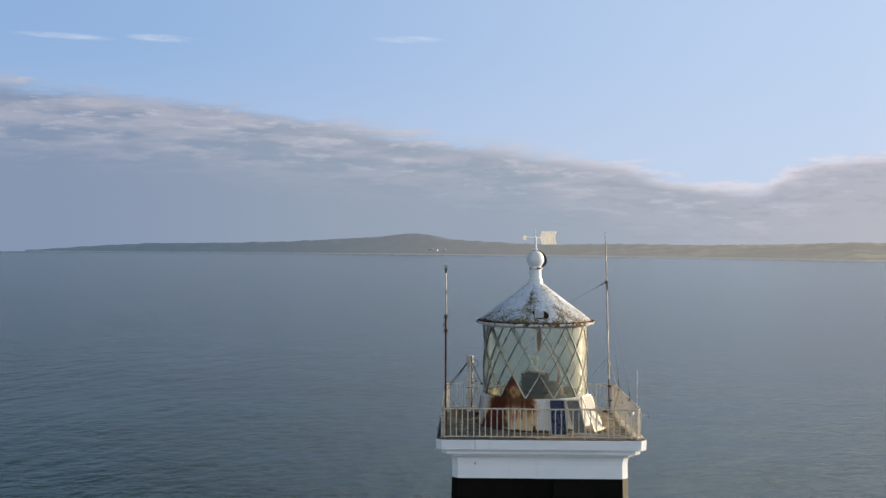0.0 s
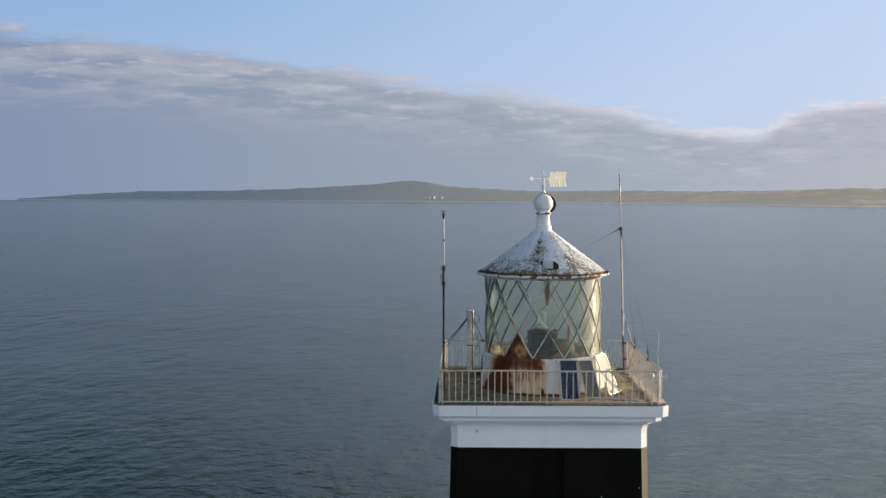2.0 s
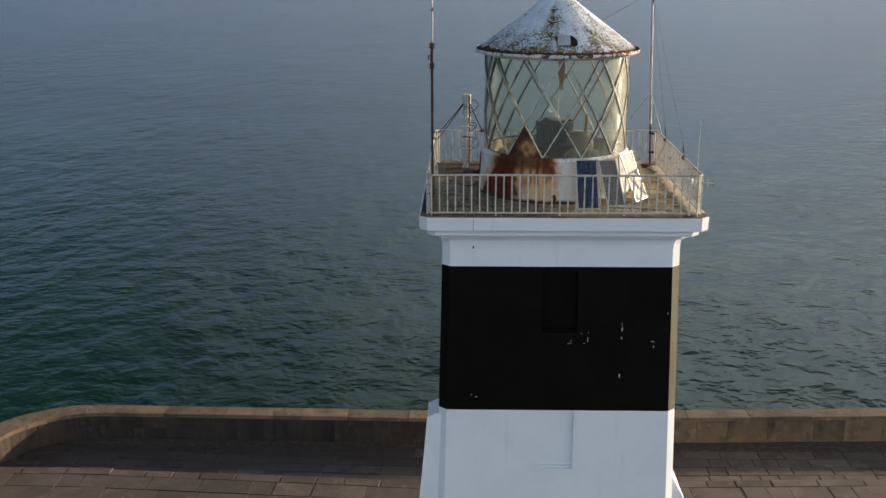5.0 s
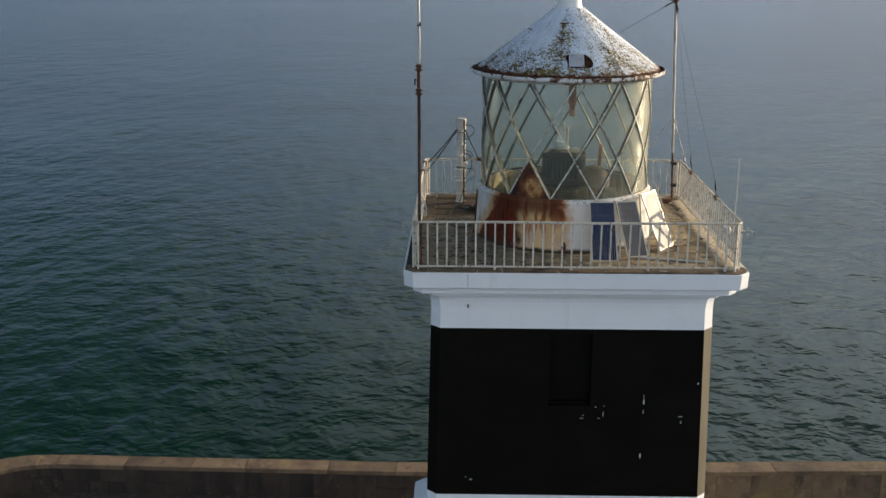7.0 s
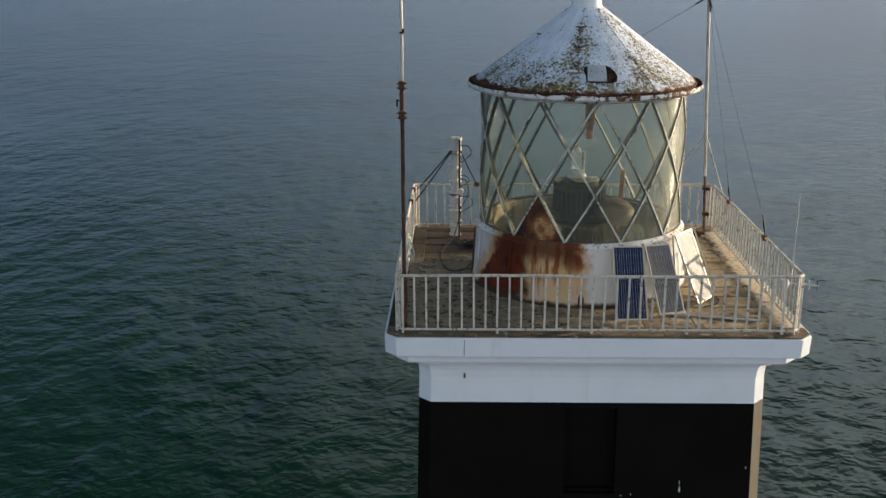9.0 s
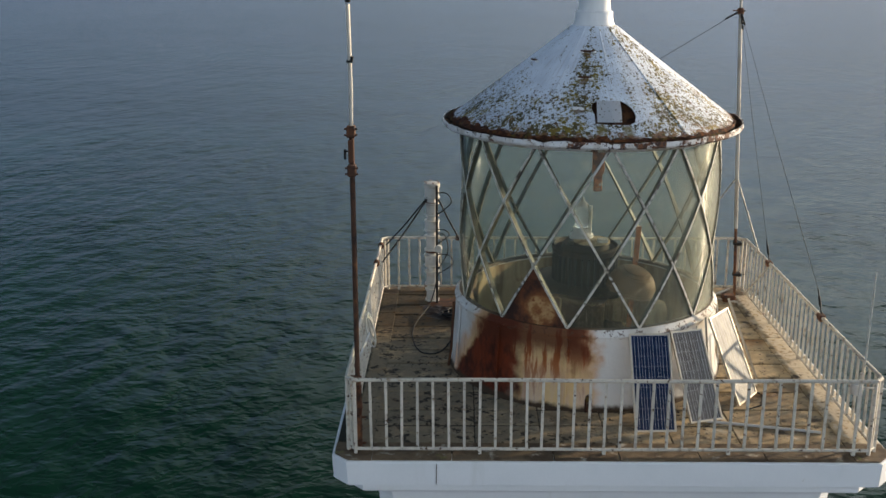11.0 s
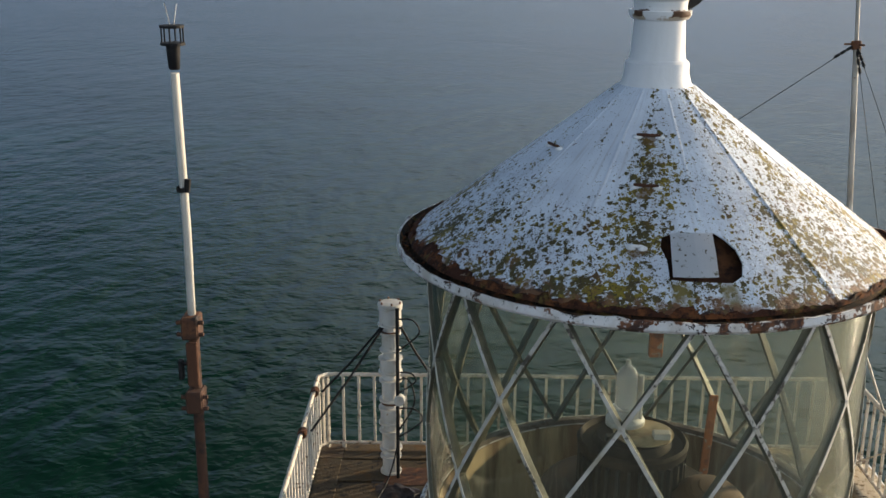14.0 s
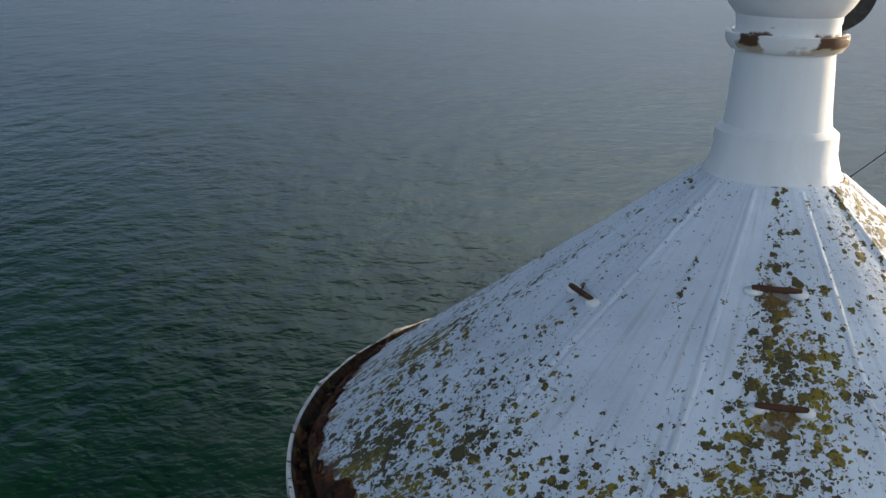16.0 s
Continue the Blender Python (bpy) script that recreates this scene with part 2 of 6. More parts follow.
BRASS = material("tarnished_copper_shell", (0.17, 0.095, 0.040), 0.6, 0.2, layers=[((0.10, 0.06, 0.026), 4.0, 0.45, 0.7, ONE, 4, 0.7)])
POLE = material("pale_weathered_pole", (0.56, 0.52, 0.45), 0.55, layers=[((0.40, 0.36, 0.29), 5.0, 0.48, 0.72, ONE, 4, None)])
FOG = material("white_fibreglass", (0.56, 0.54, 0.49), 0.5, layers=[((0.48, 0.43, 0.34), 6.0, 0.46, 0.70, ONE, 4, None), ((0.30, 0.17, 0.08), 14.0, 0.66, 0.74, ONE, 4, None)])
PANELFRAME = material("aluminium_frame", (0.58, 0.52, 0.42), 0.45, 0.35, layers=[((0.40, 0.34, 0.25), 12, 0.5, 0.75, ONE, 4, None)])
STONE = material("breakwater_limestone", (0.165, 0.112, 0.066), 0.9, layers=[
    ((0.085, 0.057, 0.036), 0.9, 0.4, 0.66, ONE, 6, None), ((0.24, 0.17, 0.10), 2.5, 0.56, 0.76, ONE, 6, None), ((0.05, 0.037, 0.026), 1.6, 0.58, 0.73, (1, 1, 0.3), 5, None),
    ((0.22, 0.16, 0.06), 0.5, 0.58, 0.75, ONE, 5, None)], bump=[(4.0, 0.04, ONE), (20.0, 0.012, ONE)], vary=0.2)
SHEET = material("dark_wet_sheet", (0.020, 0.011, 0.008), 0.55, layers=[((0.045, 0.022, 0.013), 5.0, 0.48, 0.7, ONE, 5, 0.7)], bump=[(12.0, 0.02, ONE)])
def stained_deck():
    """Ochre run-off about the horn stack, black algae, painted shade and a crusted edge."""
    mt = CONCRETE.copy()
    mt.name = "ochre_stained_deck_concrete"
    g = Graph(mt.node_tree)
    bsdf = mt.node_tree.nodes["Principled BSDF"]
    old = bsdf.inputs["Base Color"].links[0].from_socket
    pos = mt.node_tree.nodes.new("ShaderNodeNewGeometry").outputs["Position"]
    gap = g.n("ShaderNodeVectorMath", operation="DISTANCE")
    g.link(pos, gap.inputs[0])
    gap.inputs[1].default_value = (-2.9, 2.9, 13.46)
    d = g.m("ADD", gap.outputs["Value"], g.m("MULTIPLY", g.m("SUBTRACT", g.noise(pos, 1.6, 6, 0.65), 0.5), 1.8))
    col = g.mix(g.range(d, 2.5, 1.2, 0.0, 0.95), old, g.mix(g.range(g.noise(pos, 3.0, 5), 0.4, 0.62), (0.105, 0.052, 0.011, 1), (0.036, 0.019, 0.008, 1)))
    x, y, z = g.split(pos)
    # shade of the left and front put into the colour, plus black algae blots
    dark_side = g.m("MAXIMUM", g.range(g.m("ADD", x, y), -1.6, -4.2), g.range(x, -1.7, -2.9, 0.0, 0.8))
    front = g.m("ADD", g.m("MULTIPLY", dark_side, 0.22), g.noise(pos, 2.3, 6, 0.68))
    col = g.mix(g.range(front, 0.48, 0.70, 0.0, 0.85), col, g.mix(g.range(y, 0.2, 1.5), (0.200, 0.172, 0.124, 1), (0.085, 0.066, 0.040, 1)))
    blot = g.m("ADD", g.m("MULTIPLY", dark_side, 0.10), g.noise(pos, 7.0, 6, 0.65))
    col = g.mix(g.range(blot, 0.64, 0.69, 0.0, 0.9), col, (0.020, 0.017, 0.013, 1))
    # pale crust of droppings and lime along the foot of the railing
    rag = g.m("ADD", x, g.m("MULTIPLY", g.m("SUBTRACT", g.noise(pos, 5.5, 6, 0.68), 0.5), 0.55))
    col = g.mix(g.m("MULTIPLY", g.range(rag, 3.34, 3.46), g.range(g.noise(pos, 12.0, 4), 0.34, 0.52)), col, (0.58, 0.50, 0.38, 1))
    g.link(col, bsdf.inputs["Base Color"])
    return mt


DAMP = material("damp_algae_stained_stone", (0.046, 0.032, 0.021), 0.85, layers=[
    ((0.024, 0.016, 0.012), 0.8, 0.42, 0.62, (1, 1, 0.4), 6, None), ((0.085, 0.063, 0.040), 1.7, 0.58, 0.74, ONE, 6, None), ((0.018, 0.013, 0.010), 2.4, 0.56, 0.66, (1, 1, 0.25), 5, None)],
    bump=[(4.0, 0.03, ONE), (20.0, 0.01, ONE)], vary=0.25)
DECKM = stained_deck()


def mossy_rim():
    """Dark moss along the outer half of the rim on the left."""
    mt = DECKM.copy()
    mt.name = "mossy_wet_rim"
    g = Graph(mt.node_tree)
    bsdf = mt.node_tree.nodes["Principled BSDF"]
    old = bsdf.inputs["Base Color"].links[0].from_socket
    pos = mt.node_tree.nodes.new("ShaderNodeNewGeometry").outputs["Position"]
    x, y, z = g.split(pos)
    edge = g.m("ADD", x, g.m("MULTIPLY", g.m("SUBTRACT", g.noise(pos, 5.0, 5), 0.5), 0.10))
    g.link(g.mix(g.range(edge, -3.57, -3.63), old, (0.024, 0.025, 0.015, 1)), bsdf.inputs["Base Color"])
    return mt


MOSSRIM = mossy_rim()
GRIME = material("black_joint_grime", (0.022, 0.017, 0.012), 0.95, layers=[((0.05, 0.04, 0.028), 5, 0.5, 0.7, ONE, 4, None)])
FLAG = material("worn_brown_flagstone", (0.125, 0.092, 0.074), 0.85, layers=[
    ((0.070, 0.050, 0.040), 0.25, 0.42, 0.60, ONE, 5, None), ((0.085, 0.060, 0.045), 1.1, 0.45, 0.68, ONE, 6, None), ((0.18, 0.14, 0.11), 2.6, 0.58, 0.75, ONE, 6, None)],
    bump=[(5.0, 0.02, ONE), (24.0, 0.008, ONE)], vary=0.16)
# left-hand paving, with the parapet's shadow put into its colour
SHADEFLAG = material("shaded_brown_paving", (0.070, 0.050, 0.041), 0.6, layers=[((0.040, 0.029, 0.025), 0.35, 0.42, 0.62, ONE, 5, 0.5), ((0.105, 0.080, 0.068), 0.8, 0.56, 0.72, ONE, 6, None), ((0.025, 0.019, 0.016), 2.2, 0.58, 0.68, ONE, 5, None)],
    bump=[(3.0, 0.02, ONE), (24.0, 0.006, ONE)], vary=0.14)
JOINT = material("dark_mortar", (0.060, 0.047, 0.037), 0.95, layers=[((0.12, 0.10, 0.07), 4, 0.45, 0.7, ONE, 4, None)])


def sea_material():
    """Green water under a short chop on a low swell, with calmer and rougher lanes."""
    mt = bpy.data.materials.new("sea_water")
    mt.use_nodes = True
    nt = mt.node_tree
    g = Graph(nt)
    bsdf = nt.nodes["Principled BSDF"]
    pos = nt.nodes.new("ShaderNodeNewGeometry").outputs["Position"]

    def turned(deg):
        rot = g.n("ShaderNodeVectorRotate")
        rot.inputs["Angle"].default_value = radians(deg)
        g.link(pos, rot.inputs[0])
        return rot.outputs[0]
    patch = g.noise(g.scale(turned(14), (0.5, 1.0, 1)), 0.012, 5, 0.6)
    lane = g.noise(g.scale(turned(-5), (0.30, 1.0, 1)), 0.016, 5, 0.6, 0.6)
    gust = g.noise(g.scale(turned(20), (0.6, 1.0, 1)), 0.085, 4, 0.6)
    col = g.mix(g.range(patch, 0.35, 0.7), (0.0019, 0.0182, 0.0098, 1), (0.0036, 0.0285, 0.0155, 1))
    col = g.mix(g.range(lane, 0.50, 0.72, 0.0, 0.7), col, (0.0080, 0.0430, 0.0265, 1))
    g.link(col, bsdf.inputs["Base Color"])
    bsdf.inputs["Roughness"].default_value = 0.15
    bsdf.inputs["IOR"].default_value = 1.33
    bsdf.inputs["Specular IOR Level"].default_value = 0.11
    bsdf.inputs["Specular Tint"].default_value = (0.80, 1.0, 0.86, 1)
    strength = g.m("MULTIPLY", g.range(gust, 0.30, 0.70, 0.70, 1.25), g.range(lane, 0.40, 0.66, 1.05, 0.85))
    last = None
    for turn, scale, height, stretch, detail in ((8, 0.26, 0.40, (1, 0.42, 1), 2), (-14, 0.55, 0.24, (0.75, 0.8, 1), 3), (24, 1.6, 0.055, (0.8, 1.0, 1), 4)):
        node = g.n("ShaderNodeBump")
        g.link(strength, node.inputs["Strength"])
        node.inputs["Distance"].default_value = height
        g.link(g.noise(g.scale(turned(turn), stretch), scale, detail, 0.55, 0.2), node.inputs["Height"])
        if last:
            g.link(last, node.inputs["Normal"])
        last = node.outputs[0]
    g.link(last, bsdf.inputs["Normal"])
    return mt


def glass_material():
    mt = bpy.data.materials.new("old_lantern_glass")
    mt.use_nodes = True
    nt = mt.node_tree
    nt.nodes.clear()
    g = Graph(nt)
    pos = nt.nodes.new("ShaderNodeNewGeometry").outputs["Position"]
    clear = nt.nodes.new("ShaderNodeBsdfTransparent")
    clear.inputs[0].default_value = (0.95, 0.968, 0.935, 1)
    film = nt.nodes.new("ShaderNodeBsdfDiffuse")
    film.inputs[0].default_value = (0.60, 0.61, 0.47, 1)
    gloss = nt.nodes.new("ShaderNodeBsdfGlossy")
    gloss.inputs["Roughness"].default_value = 0.012
    bloom = nt.nodes.new("ShaderNodeBsdfGlossy")
    bloom.inputs["Roughness"].default_value = 0.32
    both = nt.nodes.new("ShaderNodeMixShader")
    both.inputs[0].default_value = 0.16
    g.link(gloss.outputs[0], both.inputs[1])
    g.link(bloom.outputs[0], both.inputs[2])
    lw = nt.nodes.new("ShaderNodeLayerWeight")
    lw.inputs[0].default_value = 0.5
    fres = g.m("ADD", g.m("MULTIPLY", g.m("POWER", lw.outputs["Facing"], 5.0), 0.93), 0.045)
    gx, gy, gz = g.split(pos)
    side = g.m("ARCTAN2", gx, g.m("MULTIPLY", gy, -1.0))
    crust = g.m("MULTIPLY", g.range(side, 0.45, 1.0), g.range(side, 2.3, 1.6))      # sun glare on the right-hand panes, put in as a denser film
    dirt_and_glare = g.range(g.noise(g.scale(pos, (1, 1, 0.3)), 2.5, 5, 0.6), 0.35, 0.8, 0.014, 0.046)
    dirt_and_glare = g.m("ADD", dirt_and_glare, g.m("MULTIPLY", crust, g.range(g.noise(g.scale(pos, (1, 1, 0.12)), 4.0, 5, 0.6), 0.3, 0.7, 0.05, 0.24)))
    # a milder veil of the same glare over the right half
    dirt_and_glare = g.m("ADD", dirt_and_glare, g.m("MULTIPLY", g.range(side, 0.0, 0.5), g.range(g.noise(pos, 1.6, 4, 0.6), 0.35, 0.65, 0.03, 0.09)))
    a = nt.nodes.new("ShaderNodeMixShader")
    g.link(dirt_and_glare, a.inputs[0])
    g.link(clear.outputs[0], a.inputs[1])
    g.link(film.outputs[0], a.inputs[2])
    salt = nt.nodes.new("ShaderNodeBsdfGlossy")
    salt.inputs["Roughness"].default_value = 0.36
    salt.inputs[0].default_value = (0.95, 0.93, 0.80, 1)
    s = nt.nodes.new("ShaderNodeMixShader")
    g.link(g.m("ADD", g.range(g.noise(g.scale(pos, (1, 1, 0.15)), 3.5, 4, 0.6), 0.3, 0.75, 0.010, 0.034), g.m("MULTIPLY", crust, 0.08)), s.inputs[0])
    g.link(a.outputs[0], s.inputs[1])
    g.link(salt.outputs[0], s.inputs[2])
    b = nt.nodes.new("ShaderNodeMixShader")
    g.link(fres, b.inputs[0])
    g.link(s.outputs[0], b.inputs[1])
    g.link(both.outputs[0], b.inputs[2])
    out = nt.nodes.new("ShaderNodeOutputMaterial")
    g.link(b.outputs[0], out.inputs[0])
    return mt


def roof_material():
    """White paint, flaked and grown over with lichen in patches, rusted towards the gutter."""
    mt = bpy.data.materials.new("lichened_white_roof_paint")
    mt.use_nodes = True
    nt = mt.node_tree
    g = Graph(nt)
    bsdf = nt.nodes["Principled BSDF"]
    pos = nt.nodes.new("ShaderNodeNewGeometry").outputs["Position"]
    x, y, z = g.split(pos)
    r = g.m("SQRT", g.m("ADD", g.m("MULTIPLY", x, x), g.m("MULTIPLY", y, y)))
    phi = g.m("ARCTAN2", x, g.m("MULTIPLY", y, -1.0))
    col = g.mix(g.range(g.noise(pos, 2.0, 5), 0.4, 0.75), (0.72, 0.775, 0.85, 1), (0.57, 0.62, 0.70, 1))
    col = g.mix(g.range(g.noise(g.xyz(g.m("MULTIPLY", phi, 16.0), r, 0.0), 1.6, 6, 0.65), 0.48, 0.70, 0.0, 0.8), col, (0.53, 0.545, 0.585, 1))
    # where growth is thick: patches, and more of it lower down
    zone = g.noise(g.xyz(g.m("MULTIPLY", phi, 2.6), g.m("MULTIPLY", r, 1.1), 4.0), 1.3, 4, 0.6)
    low = g.range(r, 0.5, 2.2, -0.04, 0.045)
    d = g.m("DIVIDE", g.m("SUBTRACT", phi, -0.19), 0.24)
    strip = g.m("MULTIPLY", g.range(g.m("MULTIPLY", d, d), 1.0, 0.0), 0.068)
    e = g.m("DIVIDE", g.m("SUBTRACT", phi, 0.75), 0.6)
    strip = g.m("ADD", strip, g.m("MULTIPLY", g.range(g.m("MULTIPLY", e, e), 1.0, 0.0), 0.08))
    e = g.m("DIVIDE", g.m("SUBTRACT", phi, -0.55), 0.5)
    strip = g.m("ADD", strip, g.m("MULTIPLY", g.m("MULTIPLY", g.range(g.m("MULTIPLY", e, e), 1.0, 0.0), g.range(r, 1.15, 1.75)), 0.055))
    e = g.m("DIVIDE", g.m("SUBTRACT", phi, -0.62), 0.34)     # a stretch that sheds its growth high up
    bare = g.m("MULTIPLY", g.range(g.m("MULTIPLY", e, e), 1.0, 0.3), g.range(r, 1.65, 1.25))
    strip = g.m("SUBTRACT", strip, g.m("MULTIPLY", bare, 0.065))
    dens = g.m("ADD", g.m("ADD", g.m("MULTIPLY", g.m("SUBTRACT", zone, 0.5), 0.52), low), strip)
    warp = g.n("ShaderNodeVectorMath", operation="ADD")
    g.link(pos, warp.inputs[0])
    nz = g.n("ShaderNodeTexNoise")
    nz.inputs["Scale"].default_value = 36.0
    nz.inputs["Detail"].default_value = 4
    g.link(pos, nz.inputs["Vector"])
    sc = g.scale(nz.outputs["Color"], (0.060, 0.060, 0.060))
    g.link(sc, warp.inputs[1])
    def flakes(scale, grow, lean):
        vor = g.n("ShaderNodeTexVoronoi")
        vor.inputs["Scale"].default_value = scale
        g.link(warp.outputs[0], vor.inputs["Vector"])
        rx, ry, rz = g.split(vor.outputs["Color"])
        size = g.m("ADD", g.m("MULTIPLY", rx, 0.62), g.m("ADD", g.m("MULTIPLY", dens, lean), grow))
        return g.range(g.m("SUBTRACT", vor.outputs["Distance"], size), 0.04, -0.04)
    f1 = flakes(19.0, -0.19, 2.9)
    f3 = g.m("MAXIMUM", flakes(38.0, -0.25, 2.0), flakes(64.0, -0.29, 0.9))
    blot = g.m("ADD", g.noise(warp.outputs[0], 17.0, 4, 0.60), g.m("MULTIPLY", dens, 0.62))
    f3 = g.m("MAXIMUM", f3, g.range(blot, 0.632, 0.65))
    big = g.m("ADD", g.noise(warp.outputs[0], 10.0, 4, 0.65), g.m("MULTIPLY", dens, 1.1))
    f2 = g.range(big, 0.735, 0.755)
    f = g.m("MAXIMUM", g.m("MAXIMUM", f1, f3), f2)
    tint = g.noise(pos, 5.0, 3)
    moss = g.mix(g.m("MAXIMUM", g.range(tint, 0.45, 0.62), f2), (0.085, 0.070, 0.018, 1), (0.24, 0.18, 0.014, 1))
    moss = g.mix(g.range(g.noise(pos, 60.0, 3), 0.46, 0.66), moss, (0.050, 0.034, 0.018, 1))
    moss = g.mix(g.range(g.noise(pos, 3.0, 3), 0.55, 0.68, 0.0, 0.7), moss, (0.12, 0.055, 0.022, 1))
    col = g.mix(f, col, moss)
    for side, wide in ((-0.045, 0.05), (0.135, 0.05)):       # run-off from the torn hole
        q = g.m("ABSOLUTE", g.m("SUBTRACT", phi, side))
        run = g.m("MULTIPLY", g.range(q, wide, wide * 0.3), g.range(r, 1.98, 2.04))
        col = g.mix(g.m("MULTIPLY", run, g.range(g.noise(pos, 12.0, 4), 0.3, 0.6, 0.35, 0.9)), col, (0.20, 0.16, 0.05, 1))
    for deg, rad in HOOKS[:3]:                                 # rust about the hooks
        gap = g.n("ShaderNodeVectorMath", operation="DISTANCE")
        g.link(pos, gap.inputs[0])
        gap.inputs[1].default_value = roof_point(rad + 0.03, deg)
        d2 = g.m("ADD", gap.outputs["Value"], g.m("MULTIPLY", g.m("SUBTRACT", g.noise(pos, 16.0, 4, 0.6), 0.5), 0.22))
        col = g.mix(g.range(d2, 0.095, 0.05, 0.0, 0.75), col, (0.14, 0.075, 0.02, 1))
    rn = g.m("ADD", r, g.m("MULTIPLY", g.m("SUBTRACT", g.noise(pos, 4.2, 6, 0.68), 0.5), 0.46))
    rust = g.mix(g.range(g.noise(pos, 15.0, 5, 0.6), 0.42, 0.62), (0.028, 0.013, 0.009, 1), (0.13, 0.048, 0.018, 1))
    rust = g.mix(g.range(g.noise(pos, 7.0, 4, 0.6), 0.56, 0.66), rust, (0.13, 0.11, 0.03, 1))
    col = g.mix(g.range(rn, 2.185, 2.20), col, rust)
    col = g.mix(g.m("MULTIPLY", g.range(rn, 2.06, 2.19), g.range(g.noise(pos, 11.0, 4), 0.46, 0.60, 0.0, 0.85)), col, (0.20, 0.10, 0.045, 1))
    g.link(col, bsdf.inputs["Base Color"])
    bsdf.inputs["Roughness"].default_value = 0.68
    bump = g.n("ShaderNodeBump")
    bump.inputs["Distance"].default_value = 0.008
    g.link(g.m("ADD", g.m("MULTIPLY", f, 0.6), g.noise(pos, 22.0, 5, 0.6)), bump.inputs["Height"])
    g.link(bump.outputs[0], bsdf.inputs["Normal"])
    return mt


def murette_material():
    """White painted iron with one broad run of rust under the plated pane."""
    mt = bpy.data.materials.new("white_iron_with_rust_run")
    mt.use_nodes = True
    nt = mt.node_tree
    g = Graph(nt)
    bsdf = nt.nodes["Principled BSDF"]
    pos = nt.nodes.new("ShaderNodeNewGeometry").outputs["Position"]
    x, y, z = g.split(pos)
    phi = g.m("ARCTAN2", x, g.m("MULTIPLY", y, -1.0))
    col = g.mix(g.range(g.noise(pos, 1.8, 5), 0.42, 0.75), (0.68, 0.67, 0.64, 1), (0.53, 0.50, 0.44, 1))
    edge = g.m("MULTIPLY", g.m("SUBTRACT", g.noise(pos, 2.6, 4), 0.5), 0.32)
    p2 = g.m("ADD", phi, edge)
    lean = g.m("ADD", p2, g.m("MULTIPLY", g.m("SUBTRACT", 14.6, z), 0.34))   # the run spreads to one side as it falls
    run = g.m("MULTIPLY", g.range(lean, -1.06, -0.86), g.range(p2, 0.00, -0.16))
    deep = g.m("MULTIPLY", g.range(lean, -0.96, -0.88), g.range(p2, -0.50, -0.66))
    fall = g.noise(g.xyz(g.m("MULTIPLY", g.m("ADD", phi, g.m("MULTIPLY", edge, 0.12)), 15.0), g.m("MULTIPLY", z, 0.9), 4.0), 1.0, 6, 0.62)      # narrow vertical streaks
    halo = g.m("MULTIPLY", g.range(lean, -1.12, -0.96), g.range(p2, 0.03, -0.10))
    col = g.mix(g.m("MULTIPLY", halo, g.range(z, 13.4, 14.3, 0.35, 0.75)), col, (0.56, 0.235, 0.055, 1))
    col = g.mix(g.m("MULTIPLY", run, g.range(fall, 0.38, 0.56, 0.15, 0.9)), col, (0.68, 0.475, 0.225, 1))
    brown = g.m("MULTIPLY", g.range(g.m("SUBTRACT", fall, g.range(z, 13.9, 14.5, 0.0, 0.06)), 0.455, 0.36), g.range(z, 13.55, 14.35, 0.35, 0.95))
    col = g.mix(g.m("MULTIPLY", run, brown), col, (0.30, 0.085, 0.016, 1))
    red = g.mix(g.range(g.noise(g.scale(pos, (1, 1, 0.5)), 4.5, 6, 0.65), 0.38, 0.62), (0.042, 0.008, 0.003, 1), (0.155, 0.027, 0.006, 1))
    red = g.mix(g.range(lean, -0.86, -0.98), red, (0.36, 0.105, 0.018, 1))
    col = g.mix(deep, col, red)
    drip = g.m("MULTIPLY", g.range(g.m("ABSOLUTE", g.m("ADD", p2, 0.15)), 0.09, 0.04), g.range(g.m("ADD", z, g.m("MULTIPLY", fall, 0.9)), 14.45, 14.80))
    col = g.mix(g.m("MULTIPLY", drip, 0.8), col, (0.15, 0.028, 0.006, 1))
    # rust along the sill and at the foot
    n2 = g.m("MULTIPLY", g.m("SUBTRACT", g.noise(pos, 4.0, 5, 0.65), 0.5), 0.34)
    top = g.m("MULTIPLY", g.range(g.m("ADD", z, n2), 14.16, 14.56), g.m("ADD", g.m("MULTIPLY", run, 0.85), 0.05))
    foot = g.range(g.m("ADD", z, g.m("MULTIPLY", n2, 0.5)), 13.62, 13.54)
    col = g.mix(top, col, (0.085, 0.018, 0.005, 1))
    lip = g.m("MULTIPLY", g.range(z, 14.61, 14.64), g.range(g.m("ADD", g.noise(pos, 13.0, 6, 0.7), g.m("MULTIPLY", g.noise(pos, 1.7, 3), 0.3)), 0.685, 0.74))
    col = g.mix(g.m("MULTIPLY", lip, 0.85), col, (0.085, 0.040, 0.020, 1))
    rad = g.m("SQRT", g.m("ADD", g.m("MULTIPLY", x, x), g.m("MULTIPLY", y, y)))
    putty = g.m("MULTIPLY", g.range(g.m("ADD", rad, g.m("MULTIPLY", g.m("SUBTRACT", g.noise(pos, 9.0, 4), 0.5), 0.03)), 2.10, 2.085), g.range(z, 14.70, 14.72))
    col = g.mix(g.m("MULTIPLY", putty, 0.9), col, (0.060, 0.036, 0.020, 1))     # old putty along the foot of the glass
    col = g.mix(foot, col, (0.055, 0.035, 0.02, 1))
    col = g.mix(g.range(g.noise(pos, 8.0, 5, 0.65), 0.70, 0.76), col, (0.22, 0.11, 0.05, 1))
    g.link(col, bsdf.inputs["Base Color"])
    bsdf.inputs["Roughness"].default_value = 0.7
